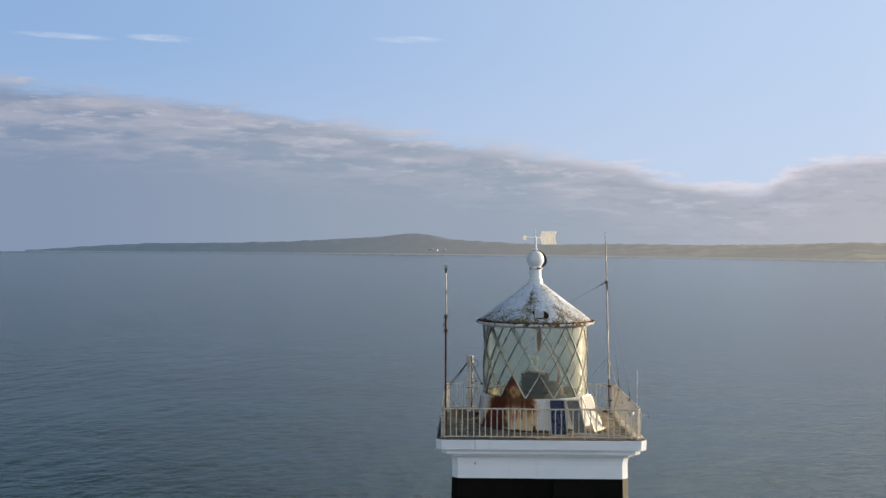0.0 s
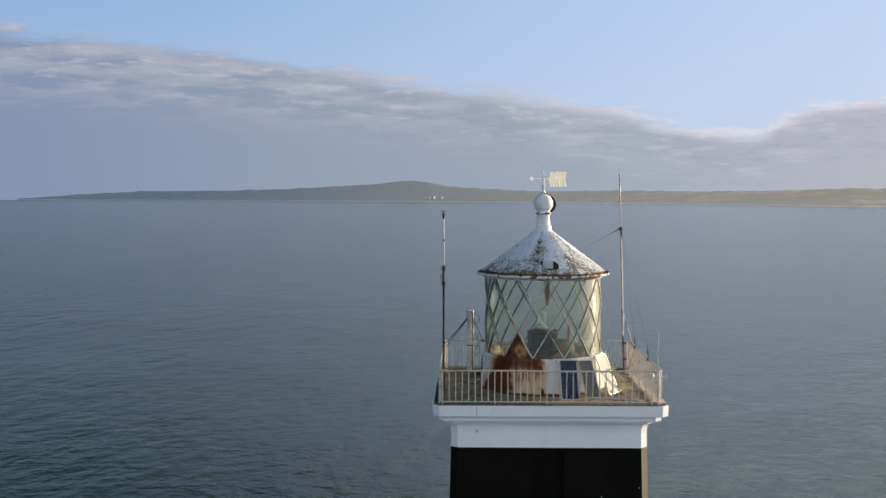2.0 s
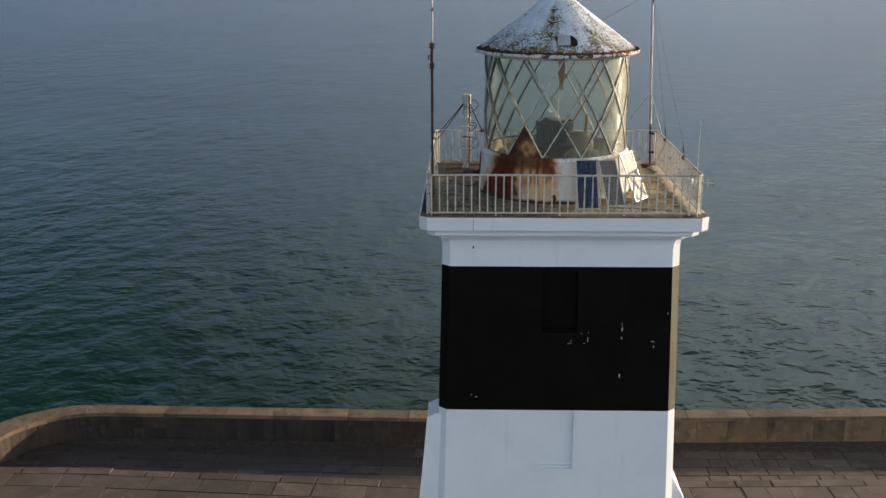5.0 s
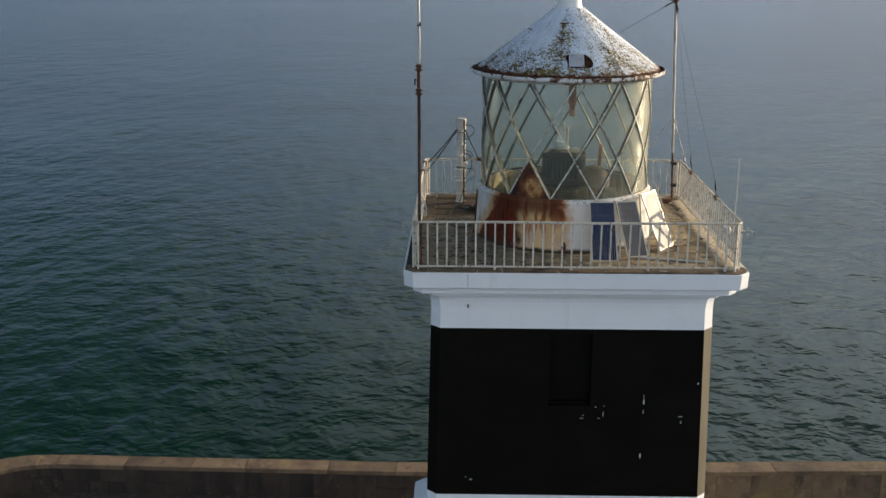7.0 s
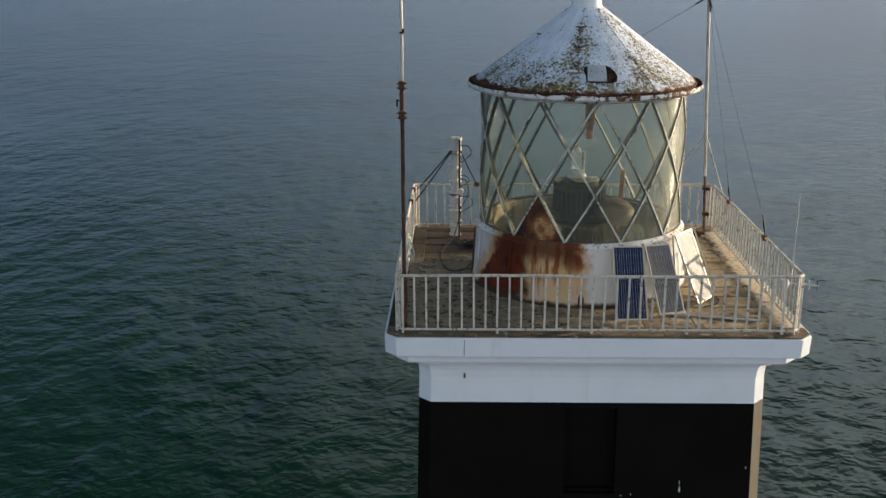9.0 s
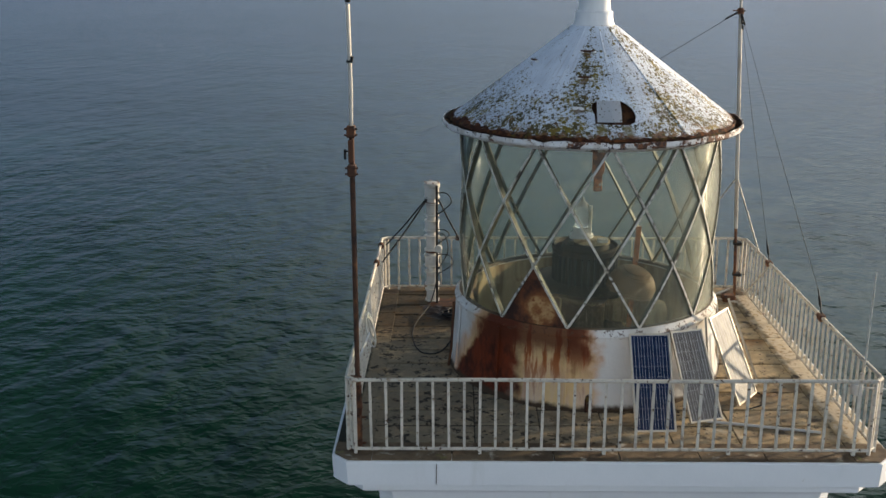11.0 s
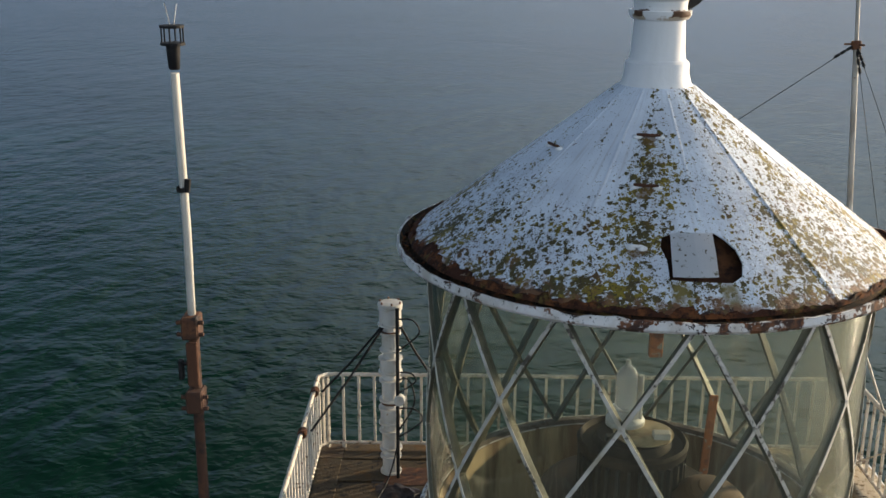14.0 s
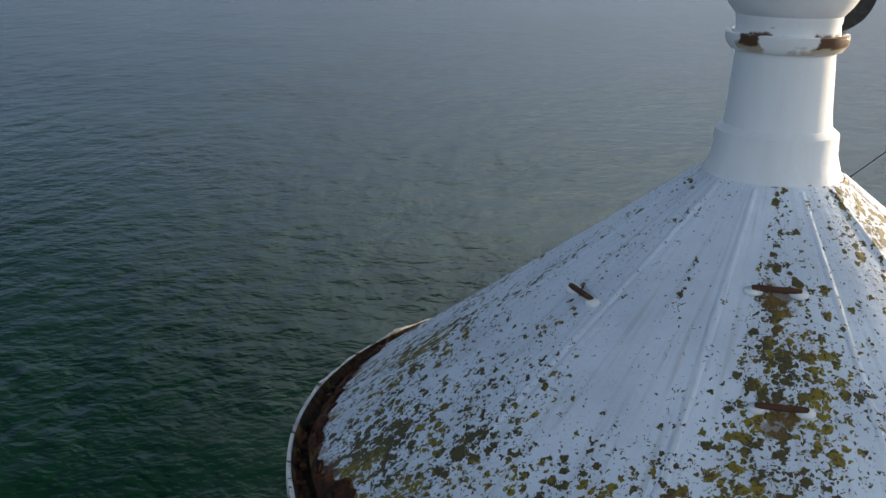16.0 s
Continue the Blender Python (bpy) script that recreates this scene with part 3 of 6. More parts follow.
    bsdf.inputs["Specular IOR Level"].default_value = 0.25
    bump = g.n("ShaderNodeBump")
    bump.inputs["Distance"].default_value = 0.01
    g.link(g.noise(pos, 9.0, 5, 0.6), bump.inputs["Height"])
    g.link(bump.outputs[0], bsdf.inputs["Normal"])
    return mt


def cell_material(name, dark, line, rough):
    mt = bpy.data.materials.new(name)
    mt.use_nodes = True
    g = Graph(mt.node_tree)
    bsdf = mt.node_tree.nodes["Principled BSDF"]
    pos = mt.node_tree.nodes.new("ShaderNodeNewGeometry").outputs["Position"]
    col = g.mix(g.range(g.noise(pos, 9.0, 4), 0.4, 0.7), (*dark, 1), (*line, 1))
    g.link(col, bsdf.inputs["Base Color"])
    bsdf.inputs["Roughness"].default_value = rough
    return mt


def hill_material():
    mt = bpy.data.materials.new("far_hazy_fields")
    mt.use_nodes = True
    nt = mt.node_tree
    g = Graph(nt)
    bsdf = nt.nodes["Principled BSDF"]
    pos = nt.nodes.new("ShaderNodeNewGeometry").outputs["Position"]
    x, y, z = g.split(pos)
    field = g.cells(g.scale(pos, (0.6, 1.0, 1.0)), 0.006, "F1", "Color")
    fx, fy, fz = g.split(field)
    col = g.mix(fx, (0.026, 0.036, 0.026, 1), (0.15, 0.128, 0.08, 1))
    col = g.mix(g.range(g.noise(pos, 0.006, 5), 0.45, 0.65), col, (0.035, 0.036, 0.03, 1))
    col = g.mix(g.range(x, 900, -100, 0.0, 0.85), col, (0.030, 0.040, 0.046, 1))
    col = g.mix(g.range(z, 0.5, -3.0, 0.0, 0.8), col, (0.34, 0.31, 0.26, 1))      # beach
    g.link(col, bsdf.inputs["Base Color"])
    bsdf.inputs["Roughness"].default_value = 0.95
    bsdf.inputs["Specular IOR Level"].default_value = 0.0
    # distance haze added as a glow of the hills, bluer on the left
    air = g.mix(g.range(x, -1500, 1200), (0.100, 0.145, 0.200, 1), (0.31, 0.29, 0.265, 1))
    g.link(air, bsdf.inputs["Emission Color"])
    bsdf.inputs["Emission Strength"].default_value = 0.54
    return mt


SEAM, GLASS, ROOFM, MUR, HILL = sea_material(), glass_material(), roof_material(), murette_material(), hill_material()
CELLBLUE = cell_material("blue_solar_cells", (0.008, 0.018, 0.055), (0.013, 0.027, 0.075), 0.14)
# third panel: the sun's glare is put in as a pale cell colour
CELLGLARE = cell_material("sun_glare_solar_cells", (0.28, 0.265, 0.235), (0.36, 0.34, 0.29), 0.6)
CELLGREY = cell_material("dusty_grey_solar_cells", (0.065, 0.057, 0.055), (0.11, 0.10, 0.095), 0.35)


# ---- building helpers ----
ORIGIN = {}


def thing(name, at, label, category, group="", kind=""):
    ob = new(name)
    ob.location = at
    ob.empty_display_size = 0.3
    ORIGIN[ob.name] = Vector(at)
    return tagged(ob, label, category, group, kind)


def mesh_of(name, bm, mat, smooth=None):
    me = bpy.data.meshes.new(name)
    bmesh.ops.recalc_face_normals(bm, faces=bm.faces)
    bm.to_mesh(me)
    bm.free()
    me.materials.append(mat)
    if smooth:
        me.shade_smooth()
        me.set_sharp_from_angle(angle=radians(smooth))
    return me


def part(name, bm, mat, parent, label="", smooth=None):
    """One mesh in world coordinates under a thing or a part."""
    ob = new(name, mesh_of(name, bm, mat, smooth) if isinstance(bm, bmesh.types.BMesh) else bm)
    ob.parent = parent
    ob.matrix_parent_inverse = Matrix.Translation(-ORIGIN.get(parent.name, Vector()))
    if label:
        ob["label"] = label
    return ob


def piece(name, me, parent, m):
    """A repeat that shares its mesh, at the world pose m."""
    ob = new(name, me)
    ob.parent = parent
    ob.matrix_parent_inverse = Matrix.Translation(-ORIGIN.get(parent.name, Vector()))
    ob.matrix_basis = m
    return ob


def solo(name, bm, mat, label="", category="", kind="", smooth=None, group=""):
    return tagged(new(name, mesh_of(name, bm, mat, smooth)), label, category, group, kind)


def box(bm, c, s, m=None, bevel=0.0):
    made = bmesh.ops.create_cube(bm, size=1.0, matrix=Matrix.Translation(c) @ (m or Matrix()) @ Matrix.Diagonal((*s, 1)))
    if bevel:
        edges = list({e for v in made["verts"] for e in v.link_edges})
        bmesh.ops.bevel(bm, geom=edges, offset=bevel, segments=1, affect="EDGES", profile=0.5)


def loft(bm, rings, caps=True, closed=True):
    """Skin between rings of as many points each."""
    rows = [[bm.verts.new(p) for p in ring] for ring in rings]
    n = len(rows[0])
    for a, b in zip(rows, rows[1:]):
        for i in range(n if closed else n - 1):
            j = (i + 1) % n
            bm.faces.new((a[i], a[j], b[j], b[i]))
    if caps:
        bm.faces.new(rows[0][::-1])
        bm.faces.new(rows[-1])
    return rows


def tube(bm, pts, r, seg=8, r2=None):
    pts = [Vector(p) for p in pts]
    rings = []
    for i, p in enumerate(pts):
        d = (pts[min(i + 1, len(pts) - 1)] - pts[max(i - 1, 0)]).normalized()
        q = d.to_track_quat("Z", "Y")
        rr = r if r2 is None else r + (r2 - r) * i / (len(pts) - 1)
        rings.append([p + q @ Vector((rr * math.cos(a), rr * math.sin(a), 0)) for a in (2 * math.pi * k / seg for k in range(seg))])
    loft(bm, rings)


def bar(bm, a, b, w, d, up=(0, 0, 1)):
    """A flat bar from a to b: w wide, d deep towards up."""
    a, b = Vector(a), Vector(b)
    y = (b - a).normalized()
    x = y.cross(Vector(up)).normalized()
    z = x.cross(y)
    m = Matrix((x, y, z)).transposed().to_4x4()
    box(bm, (a + b) / 2, (w, (b - a).length, d), m)


def lathe(bm, profile, seg=48, c=(0, 0), closed=False, caps=False):
    rings = [[around(r, z, 360 * k / seg, c) for k in range(seg)] for r, z in profile]
    if closed:
        rings.append(rings[0])
        rows = [[bm.verts.new(p) for p in ring] for ring in rings[:-1]]
        rows.append(rows[0])
        for a, b in zip(rows, rows[1:]):
            for i in range(seg):
                bm.faces.new((a[i], a[(i + 1) % seg], b[(i + 1) % seg], b[i]))
    else:
        loft(bm, rings, caps)


def cham(h, c, z):
    """A square of half width h with its corners cut by c."""
    return [Vector((sx * x, sy * y, z)) for sx, sy, x, y in (
        (-1, -1, h - c, h), (1, -1, h - c, h), (1, -1, h, h - c), (1, 1, h, h - c), (1, 1, h - c, h), (-1, 1, h - c, h), (-1, 1, h, h - c), (-1, -1, h, h - c))]


def ease(x):
    return x * x * (3 - 2 * x)


# ---- sea and far shore ----
def build_sea():
    bm = bmesh.new()
    xs = [-9000, -3000, -1000, -300, -100, 0, 100, 300, 1000, 3000, 9000]
    ys = [-3000, -1000, -300, -100, 0, 100, 300, 1000, 3000, 9000]
    grid = [[bm.verts.new((x, y, SEA)) for x in xs] for y in ys]
    for a, b in zip(grid, grid[1:]):
        for i in range(len(xs) - 1):
            bm.faces.new((a[i], a[i + 1], b[i + 1], b[i]))
    solo("water", bm, SEAM, "dark green rippled sea that reaches the horizon", "sea", "structure")


def shore_distance(az):
    t = min(max((az + 22) / 44, 0), 1)
    return 5000 - 2750 * t - 100 * t * t


RIDGE = ((-24.4, 62), (-22.8, 68), (-21.6, 66), (-20.2, 57), (-18, 50), (-16, 45), (-14, 42), (-11, 44), (-8.2, 49), (-3.6, 65), (-1.2, 81), (-0.4, 74), (1, 56), (2.4, 48), (5.7, 37), (10, 39), (14.3, 35), (18, 37), (21, 41), (34, 44))


def ridge_height(az):
    h = RIDGE[-1][1]
    for (a, p), (b, q) in zip(RIDGE, RIDGE[1:]):
        if a <= az < b:
            u = (az - a) / (b - a)
            h = p + (q - p) * (0.5 * u + 0.5 * ease(u))
            break
    h += 1.2 * noise.noise((az * 1.6, 0, 0)) + 1.0 * noise.noise((az * 4.0, 3, 0)) + (2.2 * noise.noise((az * 1.7, 5, 0)) + 1.6 * noise.noise((az * 6.0, 7, 0))) * ease(min(max(az / 8, 0), 1))
    return h * ease(min(max((az + 24.0) / 0.4, 0), 1))


def build_hills():
    bm = bmesh.new()
    rows = []
    for i in range(343):
        az = -24.4 + i * 0.17
        d0, h = shore_distance(az), ridge_height(az)
        jag = 18 * noise.noise((az * 2.0, 9, 0))
        col = []
        for back, part_h in ((jag, 0.0), (jag + 12, 0.13), (60, 0.2), (130, 0.34), (220, 0.55), (310, 0.78), (400, 0.94), (470, 1.0), (600, 0.8), (850, -0.3)):
            d = d0 + back
            rough = 1 + 0.25 * noise.noise((az * 1.5, back * 0.008, 2)) * (0.1 < part_h < 0.95)
            col.append(bm.verts.new((d * math.tan(radians(az - 1.9)) - 3, d - 42, SEA - 0.5 + h * part_h * rough)))
        rows.append(col)
    for a, b in zip(rows, rows[1:]):
        for j in range(len(a) - 1):
            bm.faces.new((a[j], b[j], b[j + 1], a[j + 1]))
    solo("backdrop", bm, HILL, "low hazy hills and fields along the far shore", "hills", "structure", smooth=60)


def build_cottage():
    base = None
    white = material("far_white_render", (0.5, 0.5, 0.48), 0.8)
    slate = material("far_slate", (0.4, 0.4, 0.4), 0.8)
    for i, az in enumerate((-0.3, -0.12, 0.1, 0.5)):
        d = shore_distance(az) + 62
        z = SEA + ridge_height(az) * 0.18
        m = pose(d * math.tan(radians(az - 1.9)) - 3, d - 42, z, 0, 0, 25 * i)
        if base is None:
            base = thing("cottage", (0, 0, 0), "tiny white cottage on the far shore", "house", "cottages along the far shore")
            bm = bmesh.new()
            box(bm, (0, 0, 2), (9, 6, 5))
            part("wall", bm, white, base)
            bm = bmesh.new()
            loft(bm, [[(x, -3.3, 4.4), (x, 0, 7.2), (x, 3.3, 4.4)] for x in (-4.8, 4.8)])
            part("roof", bm, slate, base)
            base.matrix_basis = m
        else:
            copy_thing(base, m)


# ---- breakwater ----
def outer_y(x):
    """Seaward edge of the parapet along its straight run."""
    return 10.52 + (0.021 * (-x - 4) if x < -4 else 0.040 * max(x, 0) * (1 if x < 18 else 18 / x))


def kerb_y(x):
    """Edge of the raised platform."""
    return 5.80 + (0.065 * min(-x - 5, 13) if x < -5 else 0.038 * max(x, 0) * (1 if x < 20 else 20 / x))


def parapet_line():
    """The seaward line of the parapet from right to left, with its inward normals."""
    pts = []
    x = 60.0
    while x > -18.4:
        pts.append(Vector((x, outer_y(x))))
        x -= 1.3
    r = 4.3
    cx, cy = -18.4, outer_y(-18.4) - r
    a = 90.0
    while a < 176:
        pts.append(Vector((cx + r * math.cos(radians(a)), cy + r * math.sin(radians(a)))))
        a += 10.0
    y = pts[-1].y - 1.3
    while y > -40:
        pts.append(Vector((cx - r, y)))
        y -= 1.3
    return pts


PARAPET_TOP, PARAPET_THICK = 1.45, 0.78


def thickness(p):
    """The wall grows thicker round the head of the breakwater."""
    return PARAPET_THICK + 0.35 * ease(min(max((-17.5 - p.x) / 5, 0), 1))


def inward(pts, i):
    d = (pts[min(i + 1, len(pts) - 1)] - pts[max(i - 1, 0)]).normalized()
    return Vector((-d.y, d.x))


def build_breakwater():
    pts = parapet_line()
    norm = [inward(pts, i) for i in range(len(pts))]
    # solid mass with the walk on top, and the raised platform that carries the tower
    bm = bmesh.new()
    edge = [p - n * 0.25 for p, n in zip(pts, norm)]
    ring = edge + [Vector((60, -40))]
    loft(bm, [[(p.x * 1.0, p.y + (1.2 if z < -3 else 0), z) for p in ring] for z in (SEA - 2, GROUND - 0.06)])
    solo("ground", bm, JOINT, "dark bedding of the stone breakwater", "breakwater", "structure")
    wall = thing("parapet_wall", (0, 10, GROUND), "weathered brown stone parapet wall along the breakwater edge", "wall", kind="structure")
    rng = random.Random(5)
    # parapet: a core, coping stones and facing blocks
    bm = bmesh.new()
    for o, z0, z1 in ((0.06, GROUND - 0.06, PARAPET_TOP - 0.16),):
        rows = [[(p.x + n.x * o, p.y + n.y * o, z0), (p.x + n.x * (thickness(p) - 0.07), p.y + n.y * (thickness(p) - 0.07), z0),
                 (p.x + n.x * (thickness(p) - 0.07), p.y + n.y * (thickness(p) - 0.07), z1), (p.x + n.x * o, p.y + n.y * o, z1)] for p, n in zip(pts, norm)]
        loft(bm, rows)
    part("core", bm, JOINT, wall)

    def block(a, b, o0, o1, z0, z1, name):
        """A stone between the stations a and b (floats along the line)."""
        def at(s, o, z):
            i = min(int(s), len(pts) - 2)
            f = s - i
            p, n = pts[i].lerp(pts[i + 1], f), norm[i].lerp(norm[i + 1], f).normalized()
            o = o + thickness(p) - PARAPET_THICK if o > 0.5 else o
            return Vector((p.x + n.x * o, p.y + n.y * o, z))
        e = 0.006
        bm = bmesh.new()
        steps = 4
        rows = []
        for k in range(steps):
            s = a + e + (b - a - 2 * e) * k / (steps - 1)
            w = rng.uniform(-0.008, 0.008)
            c = 0.025
            rows.append([at(s, o0 + w, z0), at(s, o1 + w, z0), at(s, o1 + w, z1 - c), at(s, o1 + w - c, z1), at(s, o0 + w + c, z1), at(s, o0 + w, z1 - c)])
        loft(bm, rows)
        dark_side = name == "stone_block" and rows[0][0].x < -2.0
        part(name, bm, DAMP if dark_side else STONE, wall)

    far = [i for i, p in enumerate(pts) if -30 < p.x < 26 and p.y > -1]
    s = float(far[0])
    while s < far[-1]:
        w = rng.choice((1.6, 2.0, 2.4, 1.3))
        block(s, s + w, -0.03, PARAPET_THICK + 0.02, PARAPET_TOP - 0.16, PARAPET_TOP + rng.uniform(-0.012, 0.012), "coping_stone")
        s += w
    s = float(far[0])
    while s < far[-1]:
        w = rng.choice((0.5, 0.75, 1.0, 1.3))
        if rng.random() < 0.45:
            mid = GROUND + rng.choice((0.42, 0.6))
            block(s, s + w, 0.4, PARAPET_THICK + rng.uniform(-0.04, 0.0), GROUND - 0.04, mid - 0.006, "stone_block")
            block(s, s + w, 0.4, PARAPET_THICK + rng.uniform(-0.05, 0.0), mid + 0.006, PARAPET_TOP - 0.17, "stone_block")
        else:
            block(s, s + w, 0.4, PARAPET_THICK + rng.uniform(-0.03, 0.0), GROUND - 0.04, PARAPET_TOP - 0.17, "stone_block")
        s += w
    # the walk behind the tower: flagstones between parapet and platform, larger, smoother and coloured as shaded on the
    # left
    walkway = thing("pavement", (0, 8, GROUND), "worn stone paving of the breakwater walk", "pavement", kind="structure")
    shapes = {}
    rows = 4
    for row in range(rows):
        x = -22.4 - rng.uniform(0, 0.8)
        while x < 22:
            dark_side = x < -5
            w = rng.choice((1.5, 1.9, 2.3) if dark_side else (0.75, 1.0, 1.25, 1.6))
            mid = x + w / 2
            near, far_y = kerb_y(mid) + 0.27, min(outer_y(mid) - PARAPET_THICK - 0.02, 9.2 - 0.9 * max(-20.2 - mid, 0))
            dep = round((far_y - near) / rows, 1)
            gap = 0.008 if dark_side else 0.016
            key = (w, dep, dark_side)
            if key not in shapes:
                bm = bmesh.new()
                loft(bm, [cham2(w / 2 - gap, dep / 2 - gap, 0.012, -0.06), cham2(w / 2 - gap, dep / 2 - gap, 0.012, -0.012), cham2(w / 2 - gap - 0.016, dep / 2 - gap - 0.016, 0.012, 0)])
                shapes[key] = mesh_of("flagstone", bm, SHADEFLAG if dark_side else FLAG)
            if far_y - near > 1.4:
                piece("flagstone", shapes[key], walkway, pose(mid, near + (row + 0.5) * (far_y - near) / rows, GROUND + rng.uniform(-0.006, 0.006), rng.uniform(-0.4, 0.4), rng.uniform(-0.4, 0.4), -2.0 if -18 < x < -5 else 1.5 * (x > 0)))
            x += w
    # the platform: kerb stones and large slabs
    plat = thing("platform", (0, 0, GROUND), "raised stone platform round the tower foot", "platform", kind="structure")
    bm = bmesh.new()
    loft(bm, [[(-22, -38, z), (58, -38, z), (58, kerb_y(58) - 0.1, z), (-4, kerb_y(-4) - 0.1, z), (-18, kerb_y(-18) - 0.1, z), (-22, kerb_y(-22) - 0.1, z)] for z in (GROUND - 0.05, GROUND + 0.12)])
    part("bedding", bm, JOINT, plat)
    x = -22.0
    while x < 24:
        w = rng.choice((1.1, 1.4, 1.8))
        y = kerb_y(x + w / 2)
        yaw = -3.7 if -18 < x < -5 else 2.0 * (x > 0)
        bm = bmesh.new()
        box(bm, (0, 0, 0), (w - 0.02, 0.55, 0.22), bevel=0.03)
        piece("kerb_stone", mesh_of("kerb_stone", bm, FLAG), plat, pose(x + w / 2, y, GROUND + 0.07 + rng.uniform(-0.02, 0.012), rng.uniform(-1, 1), 0, yaw + rng.uniform(-1, 1)))
        x += w
    for k in range(3):
        x = -22.0 - rng.uniform(0, 1.0)
        while x < 24:
            w = rng.choice((0.9, 1.2, 1.5, 2.0))
            key = (w, 0.98)
            if key not in shapes:
                bm = bmesh.new()
                box(bm, (0, 0, 0), (w - 0.014, 0.966, 0.12), bevel=0.010)
                shapes[key] = mesh_of("platform_slab", bm, FLAG)
            piece("platform_slab", shapes[key], plat, pose(x + w / 2, kerb_y(x + w / 2) - 0.79 - k, GROUND + 0.115 + rng.uniform(-0.012, 0.012), rng.uniform(-0.4, 0.4), rng.uniform(-0.4, 0.4), -3.7 if -18 < x < -5 else 2.0 * (x > 0)))
            x += w


def cham2(hx, hy, c, z):
    return [Vector(p) for p in ((-hx + c, -hy, z), (hx - c, -hy, z), (hx, -hy + c, z), (hx, hy - c, z), (hx - c, hy, z), (-hx + c, hy, z), (-hx, hy - c, z), (-hx, -hy + c, z))]


# ---- tower ----
def half(z):
    """Half width of the shaft, which tapers."""
    return 3.265 + (11.95 - z) * 0.0225


def wall_stage(z0, z1, niche=None, c=0.225):
    """A ring of the shaft; niche (half width, z from, z to, depth) is sunk into the front and the back."""
    bm = bmesh.new()
    a, b = cham(half(z0), c, z0), cham(half(z1), c, z1)
    va, vb = [bm.verts.new(p) for p in a], [bm.verts.new(p) for p in b]
    for i in range(8):
        j = (i + 1) % 8
        if niche and i in (0, 4):
            continue
        bm.faces.new((va[i], va[j], vb[j], vb[i]))
    bm.faces.new(va[::-1])
    bm.faces.new(vb)
    if niche:
        w, n0, n1, dep = niche
        for s, (i, j) in ((-1, (0, 1)), (1, (4, 5))):
            pts = [bm.verts.new((x * -s, s * half(z), z)) for x, z in ((-w, n0), (w, n0), (w, n1), (-w, n1))]
            ins = [bm.verts.new((x * -s, s * (half(z) - dep), z)) for x, z in ((-w, n0), (w, n0), (w, n1), (-w, n1))]
            o = (va[i], va[j], vb[j], vb[i])
            for k in range(4):
                m = (k + 1) % 4
                bm.faces.new((o[k], o[m], pts[m], pts[k]))
                bm.faces.new((pts[k], pts[m], ins[m], ins[k]))
            bm.faces.new(ins)
    return bm


CRACKS = (-2.41,)


